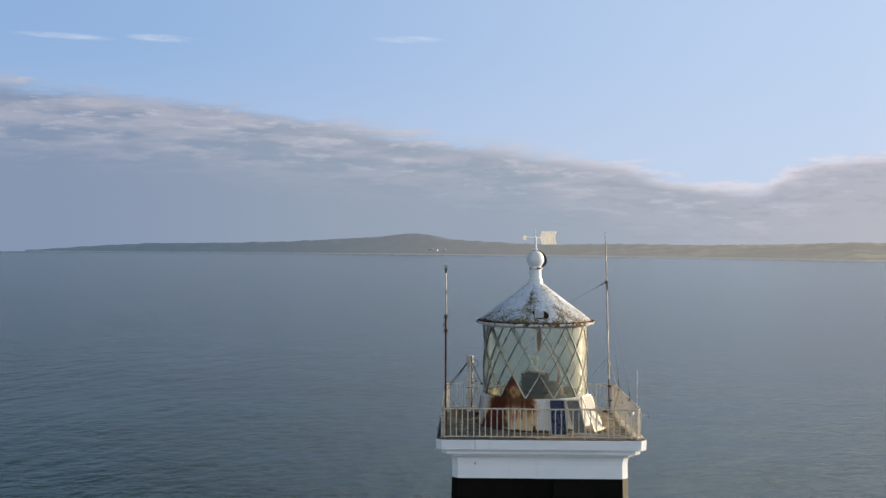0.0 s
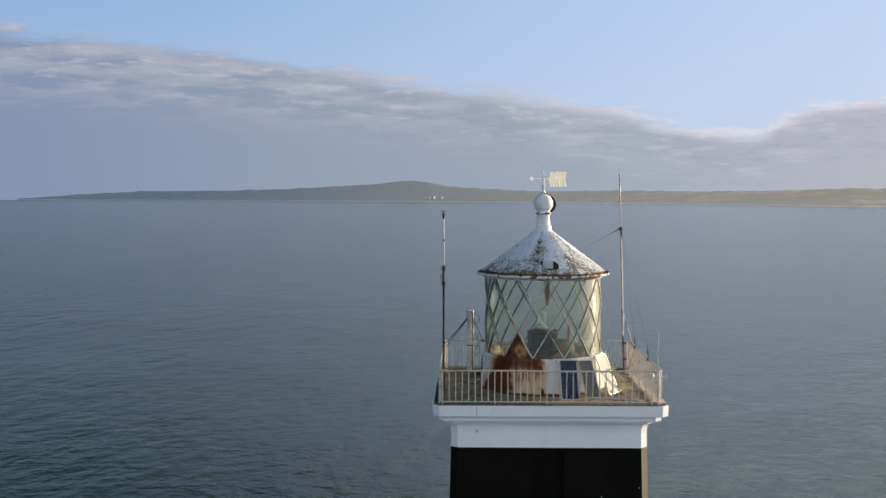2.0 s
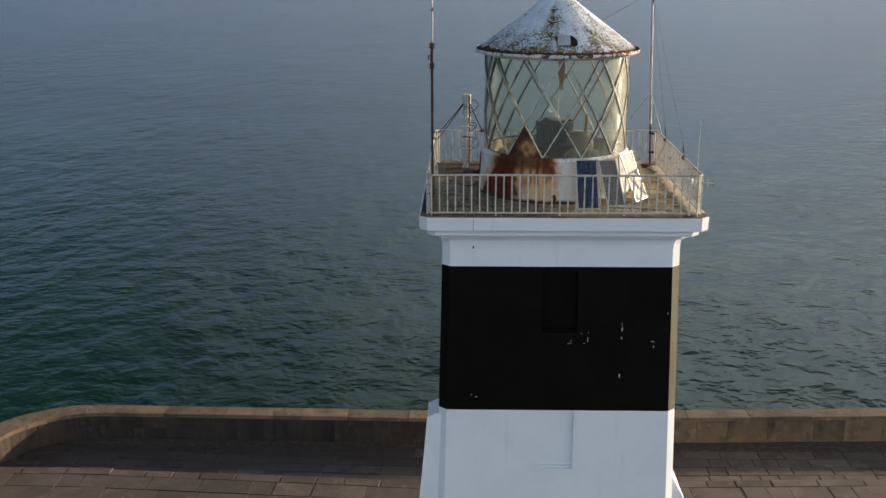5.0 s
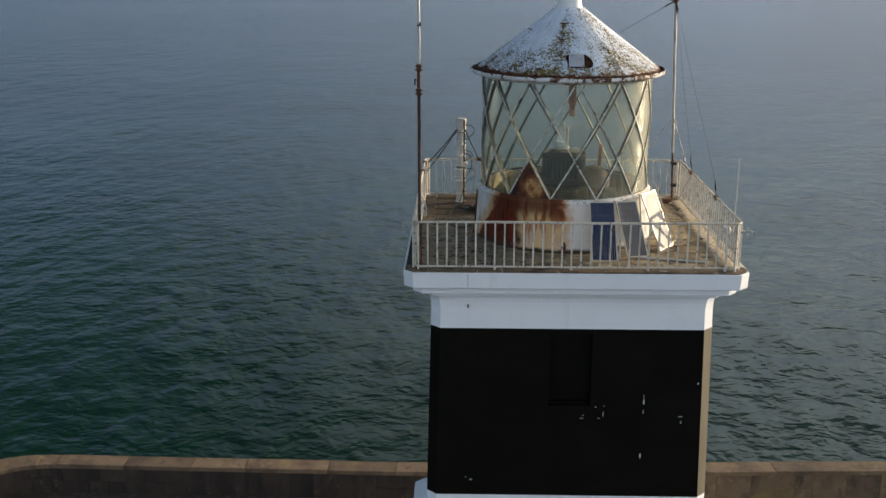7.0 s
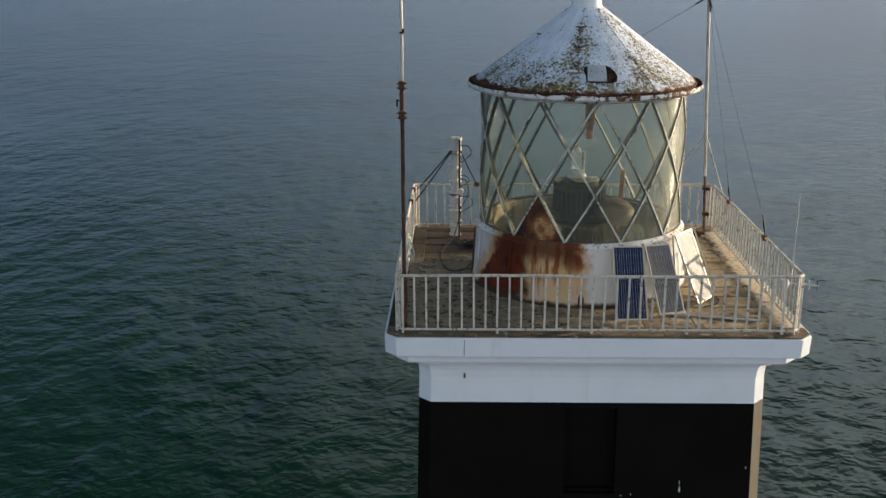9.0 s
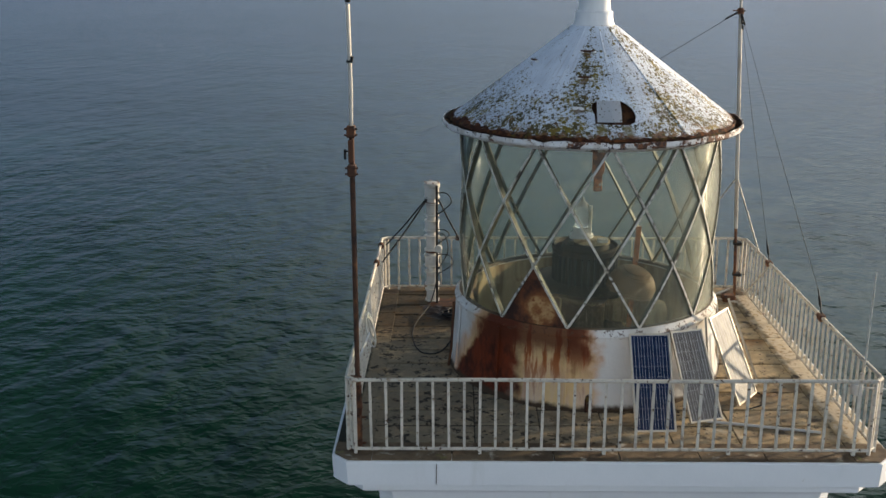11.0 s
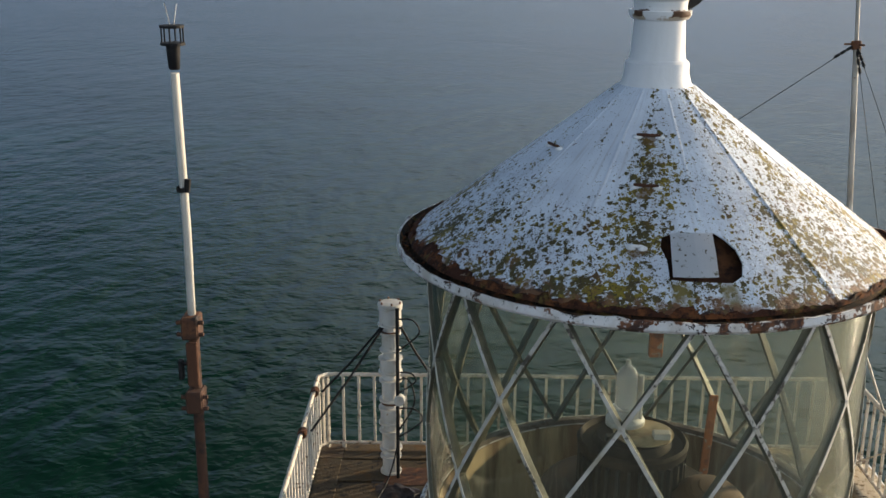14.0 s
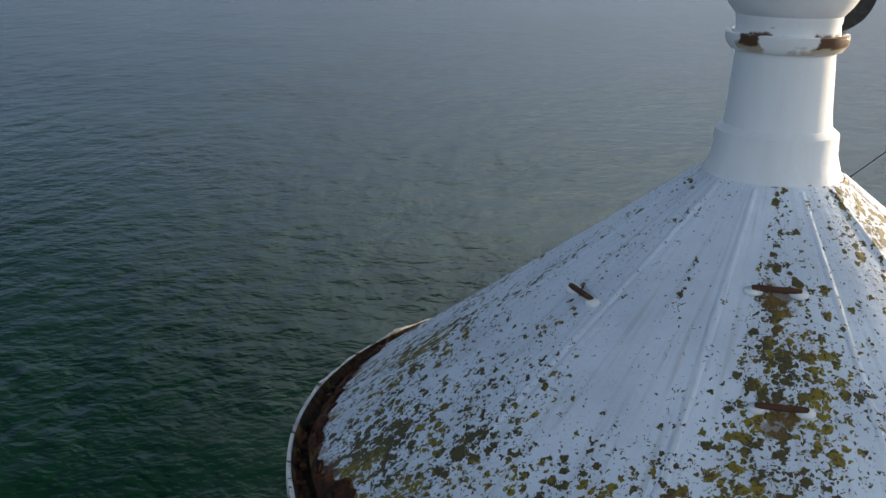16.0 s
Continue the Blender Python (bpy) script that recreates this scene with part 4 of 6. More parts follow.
def build_tower():
    t = thing("lighthouse_tower", (0, 0, GROUND), "square white lighthouse tower with a broad black band and cornice", "lighthouse tower")
    for side, y0, y1, prof in ((1, -3.0, 3.0, ((GROUND + 0.2, 4.7), (2.0, 4.5), (4.74, 3.86), (5.62, 3.40))), (-1, -3.22, -2.2, ((GROUND + 0.2, 4.35), (2.0, 4.20), (5.0, 3.92), (7.45, 3.69), (7.58, 3.42)))):
        bm = bmesh.new()
        loft(bm, [[(side * 3.1, y0, z), (side * o, y0, z), (side * o, y1, z), (side * 3.1, y1, z)] for z, o in prof])
        part("side_buttress", bm, WHITE, t, "white battered buttress at the tower foot")
    part("lower_wall", wall_stage(GROUND + 0.2, 7.76, (0.47, 5.96, 7.70, 0.26)), WHITE, t)
    part("black_band", wall_stage(7.76, 11.98, (0.49, 10.08, 11.86, 0.30)), BLACK, t, "broad band of black paint, chipped in places")
    part("upper_wall", wall_stage(11.98, 12.85), WHITE, t)
    bm = bmesh.new()
    prof = ((12.45, 3.24), (12.50, 3.255), (12.62, 3.263), (12.72, 3.285), (12.79, 3.32), (12.815, 3.35), (12.82, 3.425), (12.93, 3.435), (12.935, 3.64), (12.95, 3.655), (13.12, 3.665), (13.125, 3.83), (13.135, 3.845), (13.475, 3.86), (13.49, 3.845), (13.49, 3.60), (13.34, 3.58))
    loft(bm, [cham(h, 0.22, z) for z, h in prof])
    part("cornice", bm, WHITE, t, "stepped white cornice under the gallery")
    bm = bmesh.new()
    rows = []
    for z in (7.765, 11.975):
        h = half(z)
        rows.append([(h - 0.222 + 0.002, -h - 0.002, z), (h + 0.002, -h + 0.222 - 0.002, z), (h - 0.05, -h + 0.24, z), (h - 0.24, -h + 0.05, z)])
    loft(bm, rows)
    part("bleached_corner", bm, BLEACHED, t, "sun-bleached khaki corner of the black band")
    for zc, w, h in ((6.83, 0.469, 0.869), (10.97, 0.489, 0.889)):
        bm = bmesh.new()
        y = -half(zc) + (0.20 if zc < 8 else 0.25)
        box(bm, (0, y, zc), (2 * w, 0.06, 2 * h), bevel=0.004)
        win = part("blocked_window", bm, WHITE if zc < 8 else BLACK, t)
        bm = bmesh.new()
        box(bm, (0, y - 0.09, zc - h + 0.025), (2 * w - 0.004, 0.13, 0.05), bevel=0.008)
        part("window_sill", bm, WHITE if zc < 8 else BLACK, win)
    for x in CRACKS:
        bm = bmesh.new()
        box(bm, (x, -3.855, 13.31), (0.010, 0.016, 0.30), Matrix.Rotation(0.01, 4, "Y"))
        part("cornice_joint", bm, JOINT, t, "fine open joint in the cornice")
    bm = bmesh.new()
    tube(bm, [(-2.40, -3.2, 12.55), (-2.40, -3.32, 12.55), (-2.40, -3.34, 12.50)], 0.02, 8)
    part("drain_spout", bm, RUST, t)
    rng = random.Random(3)
    for x, z, w, h in ((1.72, 8.82, 0.020, 0.085), (1.735, 10.33, 0.009, 0.06), (1.745, 10.19, 0.018, 0.075), (1.74, 9.94, 0.009, 0.05), (0.31, 9.765, 0.075, 0.008), (0.33, 9.84, 0.012, 0.02), (0.80, 9.88, 0.012, 0.09), (0.81, 10.08, 0.008, 0.03),
                       (0.70, 9.77, 0.030, 0.008), (0.62, 10.05, 0.03, 0.012), (2.63, 9.83, 0.075, 0.010), (2.63, 9.69, 0.020, 0.045), (2.98, 10.66, 0.018, 0.035), (-2.30, 8.15, 0.030, 0.02), (-2.42, 8.22, 0.012, 0.02)):
        bm = bmesh.new()
        n = 11
        ring = [((w * rng.uniform(0.35, 1.3)) * math.cos(2 * math.pi * k / n), (h * rng.uniform(0.6, 1.1)) * math.sin(2 * math.pi * k / n)) for k in range(n)]
        y = -half(z)
        loft(bm, [[(x + a, y + d, z + b) for a, b in ring] for d in (0.01, -0.003)])
        part("paint_chip", bm, CHIP, t, "pale chip where the black paint has gone")


# ---- gallery ----
DECK = 13.46


def build_gallery():
    floor = thing("gallery_floor", (0, 0, DECK), "stained concrete gallery floor with open joints and a dirty rim", "floor", kind="structure")
    bm = bmesh.new()
    loft(bm, [cham(3.34, 0.2, 13.36), cham(3.34, 0.2, DECK + 0.016)])
    part("bedding", bm, GRIME, floor)
    rng = random.Random(8)
    # outer rim, in lengths
    for i in range(4):
        x = -3.30
        while x < 3.29:
            w = min(rng.choice((1.1, 1.4, 0.9)), 3.30 - x)
            if 3.30 - (x + w) < 0.4:
                w = 3.30 - x
            bm = bmesh.new()
            box(bm, (x + w / 2, -3.56, 13.485 + rng.uniform(-0.004, 0.004)), (w - 0.008, 0.51, 0.06), bevel=0.008)
            bmesh.ops.rotate(bm, verts=bm.verts, matrix=Matrix.Rotation(i * math.pi / 2, 3, "Z"))
            part("rim_stone", bm, (RIM, DECKM, DECKM, MOSSRIM)[i], floor)
            x += w
        bm = bmesh.new()
        loft(bm, [[(3.30, -3.82, z), (3.62, -3.82, z), (3.82, -3.62, z), (3.82, -3.30, z), (3.30, -3.30, z)] for z in (13.45, 13.514)])
        bmesh.ops.rotate(bm, verts=bm.verts, matrix=Matrix.Rotation(i * math.pi / 2, 3, "Z"))
        part("rim_stone", bm, RIM, floor)
    cols = (1.45, 0.95, 0.92, 0.92, 0.95, 1.45)
    rows = (0.62, 0.55, 0.66, 0.58, 0.6, 0.62, 0.57, 0.6, 0.63, 0.56, 0.63)
    y = -3.32
    for r, dep in enumerate(rows):
        x = -3.32
        for w in cols if r % 2 else cols[::-1]:
            cx, cy = x + w / 2, y + dep / 2
            if math.hypot(abs(cx) + w / 2, abs(cy) + dep / 2) > 2.1:
                bm = bmesh.new()
                box(bm, (cx, cy, DECK + 0.004 + rng.uniform(-0.006, 0.006)), (w - 0.012, dep - rng.uniform(0.035, 0.065), 0.07), bevel=0.012)
                bmesh.ops.rotate(bm, cent=(cx, cy, DECK), verts=bm.verts, matrix=Matrix.Rotation(rng.uniform(-0.008, 0.008), 3, "Z"))
                part("floor_slab", bm, DECKM, floor)
            x += w
        y += dep


RAIL_H, RAIL_C, RAIL_TOP, RAIL_LOW = 3.635, 0.11, 14.60, 13.58


def build_railing():
    t = thing("gallery_railing", (0, 0, DECK), "peeling white iron railing round the lighthouse gallery", "railing")
    ring = cham(RAIL_H, RAIL_C, 0)
    bm = bmesh.new()
    box(bm, (0, 0, (RAIL_TOP + RAIL_LOW) / 2), (0.036, 0.030, RAIL_TOP - RAIL_LOW))
    slim = mesh_of("baluster", bm, RAIL)
    bm = bmesh.new()
    box(bm, (0, 0, (RAIL_TOP + 13.5) / 2), (0.045, 0.045, RAIL_TOP - 13.5), bevel=0.006)
    thick = mesh_of("post", bm, RAIL)
    bm = bmesh.new()
    box(bm, (0, 0, (RAIL_LOW + 13.5) / 2), (0.05, 0.05, RAIL_LOW - 13.5))
    foot = mesh_of("foot", bm, RAIL)
    rng = random.Random(2)
    for i in range(8):
        a, b = ring[i], ring[(i + 1) % 8]
        d = (b - a).normalized()
        yaw = math.degrees(math.atan2(d.y, d.x))
        for z, w, name in ((RAIL_TOP, 0.058, "top_rail"), (RAIL_LOW, 0.05, "bottom_rail")):
            n = 6 if i % 2 == 0 else 1
            pts = [a.lerp(b, k / n) + Vector((0, 0, z + (rng.uniform(-0.008, 0.008) if 0 < k < n else 0))) for k in range(n + 1)]
            bm = bmesh.new()
            tube(bm, pts, w / 2, 8)
            part(name, bm, RAIL, t, smooth=50)
        n = 33 if i % 2 == 0 else 2
        for k in range(n):
            if k == 0:
                piece("post", thick, t, pose(a.x, a.y, 0, 0, 0, yaw))
                continue
            p = a.lerp(b, k / n)
            piece("baluster", slim, t, Matrix.Translation((p.x, p.y, 0)) @ Matrix.Translation((0, 0, 14.1)) @ pose(0, 0, 0, rng.uniform(-0.4, 0.4), rng.uniform(-0.5, 0.5), yaw) @ Matrix.Translation((0, 0, -14.1)))
            if k % 8 == 0:
                piece("foot", foot, t, pose(p.x, p.y, 0, 0, 0, yaw))


# ---- lantern ----
def build_roof(t):
    from mathutils.geometry import delaunay_2d_cdt
    # hole in the skin, in degrees and radius
    hole = [(-6.6, 1.66), (-7.0, 1.74), (-5.4, 1.84), (-5.0, 1.99), (-1.4, 2.00), (5.2, 2.01), (9.0, 2.02), (11.8, 1.97), (13.2, 1.87), (12.8, 1.76), (10.4, 1.67), (8.4, 1.625), (4.6, 1.62), (0.6, 1.615), (-3.6, 1.62)]
    bm = bmesh.new()
    radii = [0.34, 0.5, 0.7, 0.95, 1.2, 1.4, 1.55, 1.7, 1.85, 2.0, 2.12, 2.26]
    co, edges = [], []
    degs = [PHI0 - 180 + 5 * k for k in range(73)]
    for d in degs:
        for r in radii:
            if not (-8 < d < 14.5 and 1.54 < r < 2.1):
                co.append(Vector((d / 20, r)))
    first = len(co)
    co += [Vector((d / 20, r)) for d, r in hole]
    edges = [(first + k, first + (k + 1) % len(hole)) for k in range(len(hole))]
    verts, _, faces, *_ = delaunay_2d_cdt(co, edges, [], 0, 1e-5)
    poly = [Vector((d / 20, r)) for d, r in hole]

    def inside(p):
        odd = False
        for a, b in zip(poly, poly[1:] + poly[:1]):
            if (a.y > p.y) != (b.y > p.y) and p.x < (b.x - a.x) * (p.y - a.y) / (b.y - a.y) + a.x:
                odd = not odd
        return odd
    vs = [bm.verts.new(roof_point(p.y, p.x * 20)) for p in verts]
    for f in faces:
        mid = sum((verts[i] for i in f), Vector((0, 0))) / len(f)
        if not inside(mid):
            bm.faces.new([vs[i] for i in f])
    bmesh.ops.remove_doubles(bm, verts=bm.verts, dist=0.0005)
    bmesh.ops.recalc_face_normals(bm, faces=bm.faces)
    bmesh.ops.solidify(bm, geom=bm.faces, thickness=0.012)
    roof = part("roof", bm, ROOFM, t, "white conical roof spotted with lichen and rusted at the edge", smooth=25)
    # rusted lining under the hole
    bm = bmesh.new()
    rows = [[roof_point(r, d, -0.10) for d in range(-12, 21, 3)] for r in (1.45, 1.7, 1.95, 2.15)]
    loft(bm, rows, caps=False, closed=False)
    bmesh.ops.solidify(bm, geom=bm.faces, thickness=0.01)
    part("inner_lining", bm, RUST, roof)
    # patch plate
    bm = bmesh.new()
    rows = [[roof_point(r, d, lift) for d in (-4.3, -1.4, 2.0, w)] for r, w, lift in ((1.635, 7.6, 0.014), (1.8, 7.0, 0.008), (1.985, 6.0, 0.016))]
    loft(bm, rows, caps=False, closed=False)
    bmesh.ops.solidify(bm, geom=bm.faces, thickness=0.014)
    part("patch_plate", bm, PATCH, roof, "loose white plate over the torn hole")
    # stub of the front rib below the plate
    bm = bmesh.new()
    rows = []
    for r in (2.03, 2.10, 2.17, 2.24):
        p, side = roof_point(r, 1.6), around(1, 0, 91.6)
        rows.append([p + side * q + Vector((0, 0, e)) for q, e in ((-0.066, -0.005), (-0.055, 0.008), (0.0, 0.011), (0.055, 0.008), (0.066, -0.005))])
    loft(bm, rows)
    part("rib_stub", bm, ROOFM, roof, "white painted stub of the front rib")
    for k in range(12):
        d = PHI0 + 30 * k + (3.2 if k == 0 else 0)
        bm = bmesh.new()
        rs = [0.36 + (2.24 - 0.36) * i / 8 for i in range(9)]
        if k == 0:
            rs = [r for r in rs if r < 1.6]
        rows = []
        for r in rs:
            w = 0.020 + 0.018 * r / 2.2
            p = roof_point(r, d)
            side = around(1, 0, d + 90)
            up = Vector((0, 0, 0.013)) * (1 + 0.25 * noise.noise((r * 4, k, 0)))
            rows.append([p + side * w * q + up * e - Vector((0, 0, 0.012)) for q, e in ((-1.25, 0.2), (-0.8, 0.75), (-0.4, 1.25), (0, 1.45), (0.4, 1.25), (0.8, 0.75), (1.25, 0.2))])
        loft(bm, rows)
        part("roof_rib", bm, ROOFM, roof, smooth=60)
    # climbing hooks down the front panel
    for d, r in HOOKS:
        bm = bmesh.new()
        reach = 0.095 if r < 1.5 else 0.045          # the lowest one is worn to a stub
        a, b = roof_point(r, d - reach / r * 57.3, 0.0), roof_point(r, d + reach / r * 57.3, 0.0)
        up = Vector((0, 0, 0.022)) + around(0.02, 0, d)
        tube(bm, [a, a + up * 0.9, a.lerp(b, 0.15) + up, a.lerp(b, 0.5) + up * 0.85, a.lerp(b, 0.85) + up, b + up * 0.9, b], 0.014, 8)
        hook = part("climbing_hook", bm, RUST if r < 1.5 else NECK, roof, smooth=50)
        for p in (a, b):
            bm = bmesh.new()
            bmesh.ops.create_icosphere(bm, subdivisions=2, radius=1.0, matrix=Matrix.Translation(p) @ Matrix.Diagonal((0.042, 0.042, 0.022, 1)))
            part("hook_foot", bm, NECK, hook, "lump of white paint", smooth=60)
    # gutter
    seg = 144
    rng = random.Random(4)
    wob = [0.018 * noise.noise((k * 0.33, 2.0, 0)) + rng.uniform(-0.014, 0.010) for k in range(seg)]

    def ring_part(name, prof, lift, mat, label):
        bm = bmesh.new()
        rows = [[bm.verts.new(around(r, z + (wob[k] if i in lift else 0), 360 * k / seg)) for k in range(seg)] for i, (r, z) in enumerate(prof)]
        for a, b in zip(rows, rows[1:] + rows[:1]):
            for i in range(seg):
                bm.faces.new((a[i], a[(i + 1) % seg], b[(i + 1) % seg], b[i]))
        part(name, bm, mat, roof, label, smooth=40)
    ring_part("gutter", ((2.19, 17.60), (2.25, 17.545), (2.31, 17.54), (2.338, 17.61), (2.344, 17.61), (2.344, 17.53), (2.20, 17.52)), (), TROUGH, "dark rusted gutter trough full of moss and scale")
    ring_part("gutter_rim", ((2.347, 17.53), (2.347, 17.612), (2.368, 17.612), (2.372, 17.545), (2.345, 17.515), (2.14, 17.495), (2.14, 17.52)), (1, 2), GUTTER, "white gutter rim with rusted spots")
    # a crust of scale along the eave, broken off in places
    bm = bmesh.new()
    n, m = 420, 8
    rows = []
    for k in range(n):
        d = 360 * k / n
        a = radians(d)
        away = abs((d + 180) % 360 - 180)
        ragged = 0.5 * noise.noise((math.sin(a) * 4, math.cos(a) * 4, 3)) + 0.42 * noise.noise((math.sin(a) * 13, math.cos(a) * 13, 5)) + 0.3 * noise.noise((math.sin(a) * 37, math.cos(a) * 37, 1))
        wide = 0.085 + 0.16 * ragged
        if 8 < d < 110:                      # little is left on the side that dries in the sun
            wide = 0.035 + 0.09 * ragged
        elif away < 50:
            wide = 0.04 + 0.13 * ragged
        wide = max(wide, 0.004)
        row = []
        for q in range(m):
            r = 2.268 - wide * q / (m - 1)
            hump = 0.012 + 0.034 * max(noise.noise((math.sin(a) * r * 11, math.cos(a) * r * 11, q * 0.6)), -0.2) + 0.012 * noise.noise((math.sin(a) * r * 40, math.cos(a) * r * 40, 2))
            row.append(bm.verts.new(roof_point(r, d, -0.006 if q in (0, m - 1) else max(hump, 0.002))))
        rows.append(row)
    for k in range(n):
        for q in range(m - 1):
            bm.faces.new((rows[k][q], rows[(k + 1) % n][q], rows[(k + 1) % n][q + 1], rows[k][q + 1]))
    bmesh.ops.recalc_face_normals(bm, faces=bm.faces)
    part("rust_crust", bm, CRUST, roof, "ragged crust of brown rust scale", smooth=30)
    # loose scale and moss in the trough
    for k in range(110):
        d = rng.uniform(-150, 100)
        w, h = rng.uniform(0.03, 0.09), rng.uniform(0.015, 0.035)
        bm = bmesh.new()
        bmesh.ops.create_icosphere(bm, subdivisions=2, radius=1.0)
        for v in bm.verts:
            v.co *= 1 + 0.45 * noise.noise(v.co * 1.7 + Vector((k, 0, 0)))
        p = around(rng.uniform(2.275, 2.325), 17.555, d)
        bmesh.ops.transform(bm, verts=bm.verts, matrix=Matrix.Translation(p) @ Matrix.Rotation(radians(d), 4, "Z") @ Matrix.Diagonal((w, h, rng.uniform(0.012, 0.03), 1)))
        part("rust_flake", bm, CRUST if k % 3 else TROUGH, roof)
    # neck, collar and ball
    bm = bmesh.new()
    lathe(bm, ((0.43, 18.93), (0.36, 19.0), (0.315, 19.08), (0.292, 19.16), (0.288, 19.26), (0.252, 19.29), (0.245, 19.34), (0.228, 19.62), (0.235, 19.655)), 40)
    part("neck", bm, NECK, roof, smooth=40)
    bm = bmesh.new()
    lathe(bm, ((0.18, 19.63), (0.255, 19.645), (0.278, 19.68), (0.28, 19.72), (0.265, 19.725), (0.24, 19.71), (0.235, 19.76), (0.24, 19.775), (0.242, 19.82), (0.23, 19.83), (0.245, 19.85), (0.25, 19.90), (0.1, 19.90)), 40)
    part("collar", bm, COLLAR, roof, "white collar with a rusted lip", smooth=40)
    bm = bmesh.new()
    bmesh.ops.create_uvsphere(bm, u_segments=32, v_segments=20, radius=0.345, matrix=Matrix.Translation((0, 0, 20.05)))
    part("ball", bm, NECK, roof, "white ventilator ball", smooth=60)
    bm = bmesh.new()
    m = Matrix.Translation((0.10, 0.10, 20.06)) @ Euler((radians(62), 0, radians(22))).to_matrix().to_4x4()
    lathe(bm, ((0.30, -0.02), (0.385, -0.03), (0.385, 0.03), (0.30, 0.02)), 36, closed=True)
    bmesh.ops.transform(bm, matrix=m, verts=bm.verts)
    part("vent_hood", bm, BLACKIRON, roof, "dark rim of the open ventilator")
    # weather vane
    bm = bmesh.new()
    lathe(bm, ((0.02, 20.40), (0.09, 20.42), (0.10, 20.46), (0.05, 20.50), (0.045, 20.60), (0.07, 20.63), (0.07, 20.68), (0.035, 20.71), (0.03, 20.92), (0.022, 20.95), (0.012, 21.33), (0.001, 21.35)), 16)
    part("vane_spindle", bm, NECK, roof, smooth=40)
    vm = Matrix.Translation((0, 0, 20.92)) @ Matrix.Rotation(radians(38), 4, "Z") @ Matrix.Diagonal((1.25, 1, 1, 1))
    bm = bmesh.new()
    tube(bm, [vm @ Vector((-0.52, 0, 0)), vm @ Vector((0.86, 0, 0))], 0.018, 8)
    tipc = [(-0.58, 0), (-0.47, 0.095), (-0.38, 0.02), (-0.38, -0.02), (-0.47, -0.095)]
    loft(bm, [[vm @ Vector((x, y, z)) for x, z in tipc] for y in (-0.012, 0.012)])
    part("vane_arrow", bm, VANE, roof, "gilded white arrow shaft")
    for k in range(6):
        for s in (-1, 1):
            bm = bmesh.new()
            x = 0.17 + 0.112 * k
            pts = [(x, 0.0), (x + 0.11, 0.0), (x + 0.19, s * 0.26), (x + 0.10, s * 0.28), (x + 0.10, s * 0.24)]
            loft(bm, [[vm @ Vector((px, y, pz)) for px, pz in pts] for y in (-0.008, 0.008)])
            part("vane_feather", bm, VANE, roof)


def gutter_material():
    """White paint, rusted through in patches and more so on the sunny side."""
    mt = bpy.data.materials.new("rusty_gutter")
    mt.use_nodes = True
    g = Graph(mt.node_tree)
    bsdf = mt.node_tree.nodes["Principled BSDF"]
    pos = mt.node_tree.nodes.new("ShaderNodeNewGeometry").outputs["Position"]
    x, y, z = g.split(pos)
    phi = g.m("ARCTAN2", x, g.m("MULTIPLY", y, -1.0))
    col = g.mix(g.range(g.noise(pos, 6.0, 5), 0.4, 0.7), (0.74, 0.73, 0.72, 1), (0.55, 0.51, 0.46, 1))
    sunny = g.range(phi, -0.8, 0.2, -0.05, 0.045)
    f = g.range(g.m("ADD", g.noise(pos, 4.4, 6, 0.70), sunny), 0.535, 0.56)
    rust = g.mix(g.range(g.noise(pos, 14.0, 5, 0.6), 0.4, 0.62), (0.045, 0.020, 0.013, 1), (0.19, 0.075, 0.030, 1))
    col = g.mix(f, col, rust)
    col = g.mix(g.range(g.noise(pos, 15.0, 6, 0.68), 0.59, 0.62), col, (0.035, 0.022, 0.015, 1))
    g.link(col, bsdf.inputs["Base Color"])
    bsdf.inputs["Roughness"].default_value = 0.75
    bump = g.n("ShaderNodeBump")
    bump.inputs["Distance"].default_value = 0.012
    g.link(g.noise(pos, 16.0, 5, 0.6), bump.inputs["Height"])
    g.link(bump.outputs[0], bsdf.inputs["Normal"])
    return mt


def collar_material():
    """White iron with rust round one lip."""
    mt = NECK.copy()
    mt.name = "white_iron_with_rusted_lip"
    g = Graph(mt.node_tree)
    bsdf = mt.node_tree.nodes["Principled BSDF"]
    old = bsdf.inputs["Base Color"].links[0].from_socket
    pos = mt.node_tree.nodes.new("ShaderNodeNewGeometry").outputs["Position"]
    x, y, z = g.split(pos)
    zn = g.m("ADD", z, g.m("MULTIPLY", g.m("SUBTRACT", g.noise(pos, 14.0, 4), 0.5), 0.05))
    lip = g.m("MULTIPLY", g.range(zn, 19.665, 19.68), g.range(zn, 19.74, 19.725))
    f = g.m("MULTIPLY", lip, g.range(g.noise(pos, 5.0, 4), 0.52, 0.58))
    smear = g.m("MULTIPLY", g.m("MULTIPLY", g.range(zn, 19.61, 19.66), g.range(zn, 19.695, 19.68)), g.range(g.noise(pos, 5.0, 4), 0.48, 0.56))
    stained = g.mix(g.m("MULTIPLY", smear, 0.7), old, (0.30, 0.19, 0.06, 1))
    g.link(g.mix(f, stained, (0.09, 0.042, 0.018, 1)), bsdf.inputs["Base Color"])
    return mt


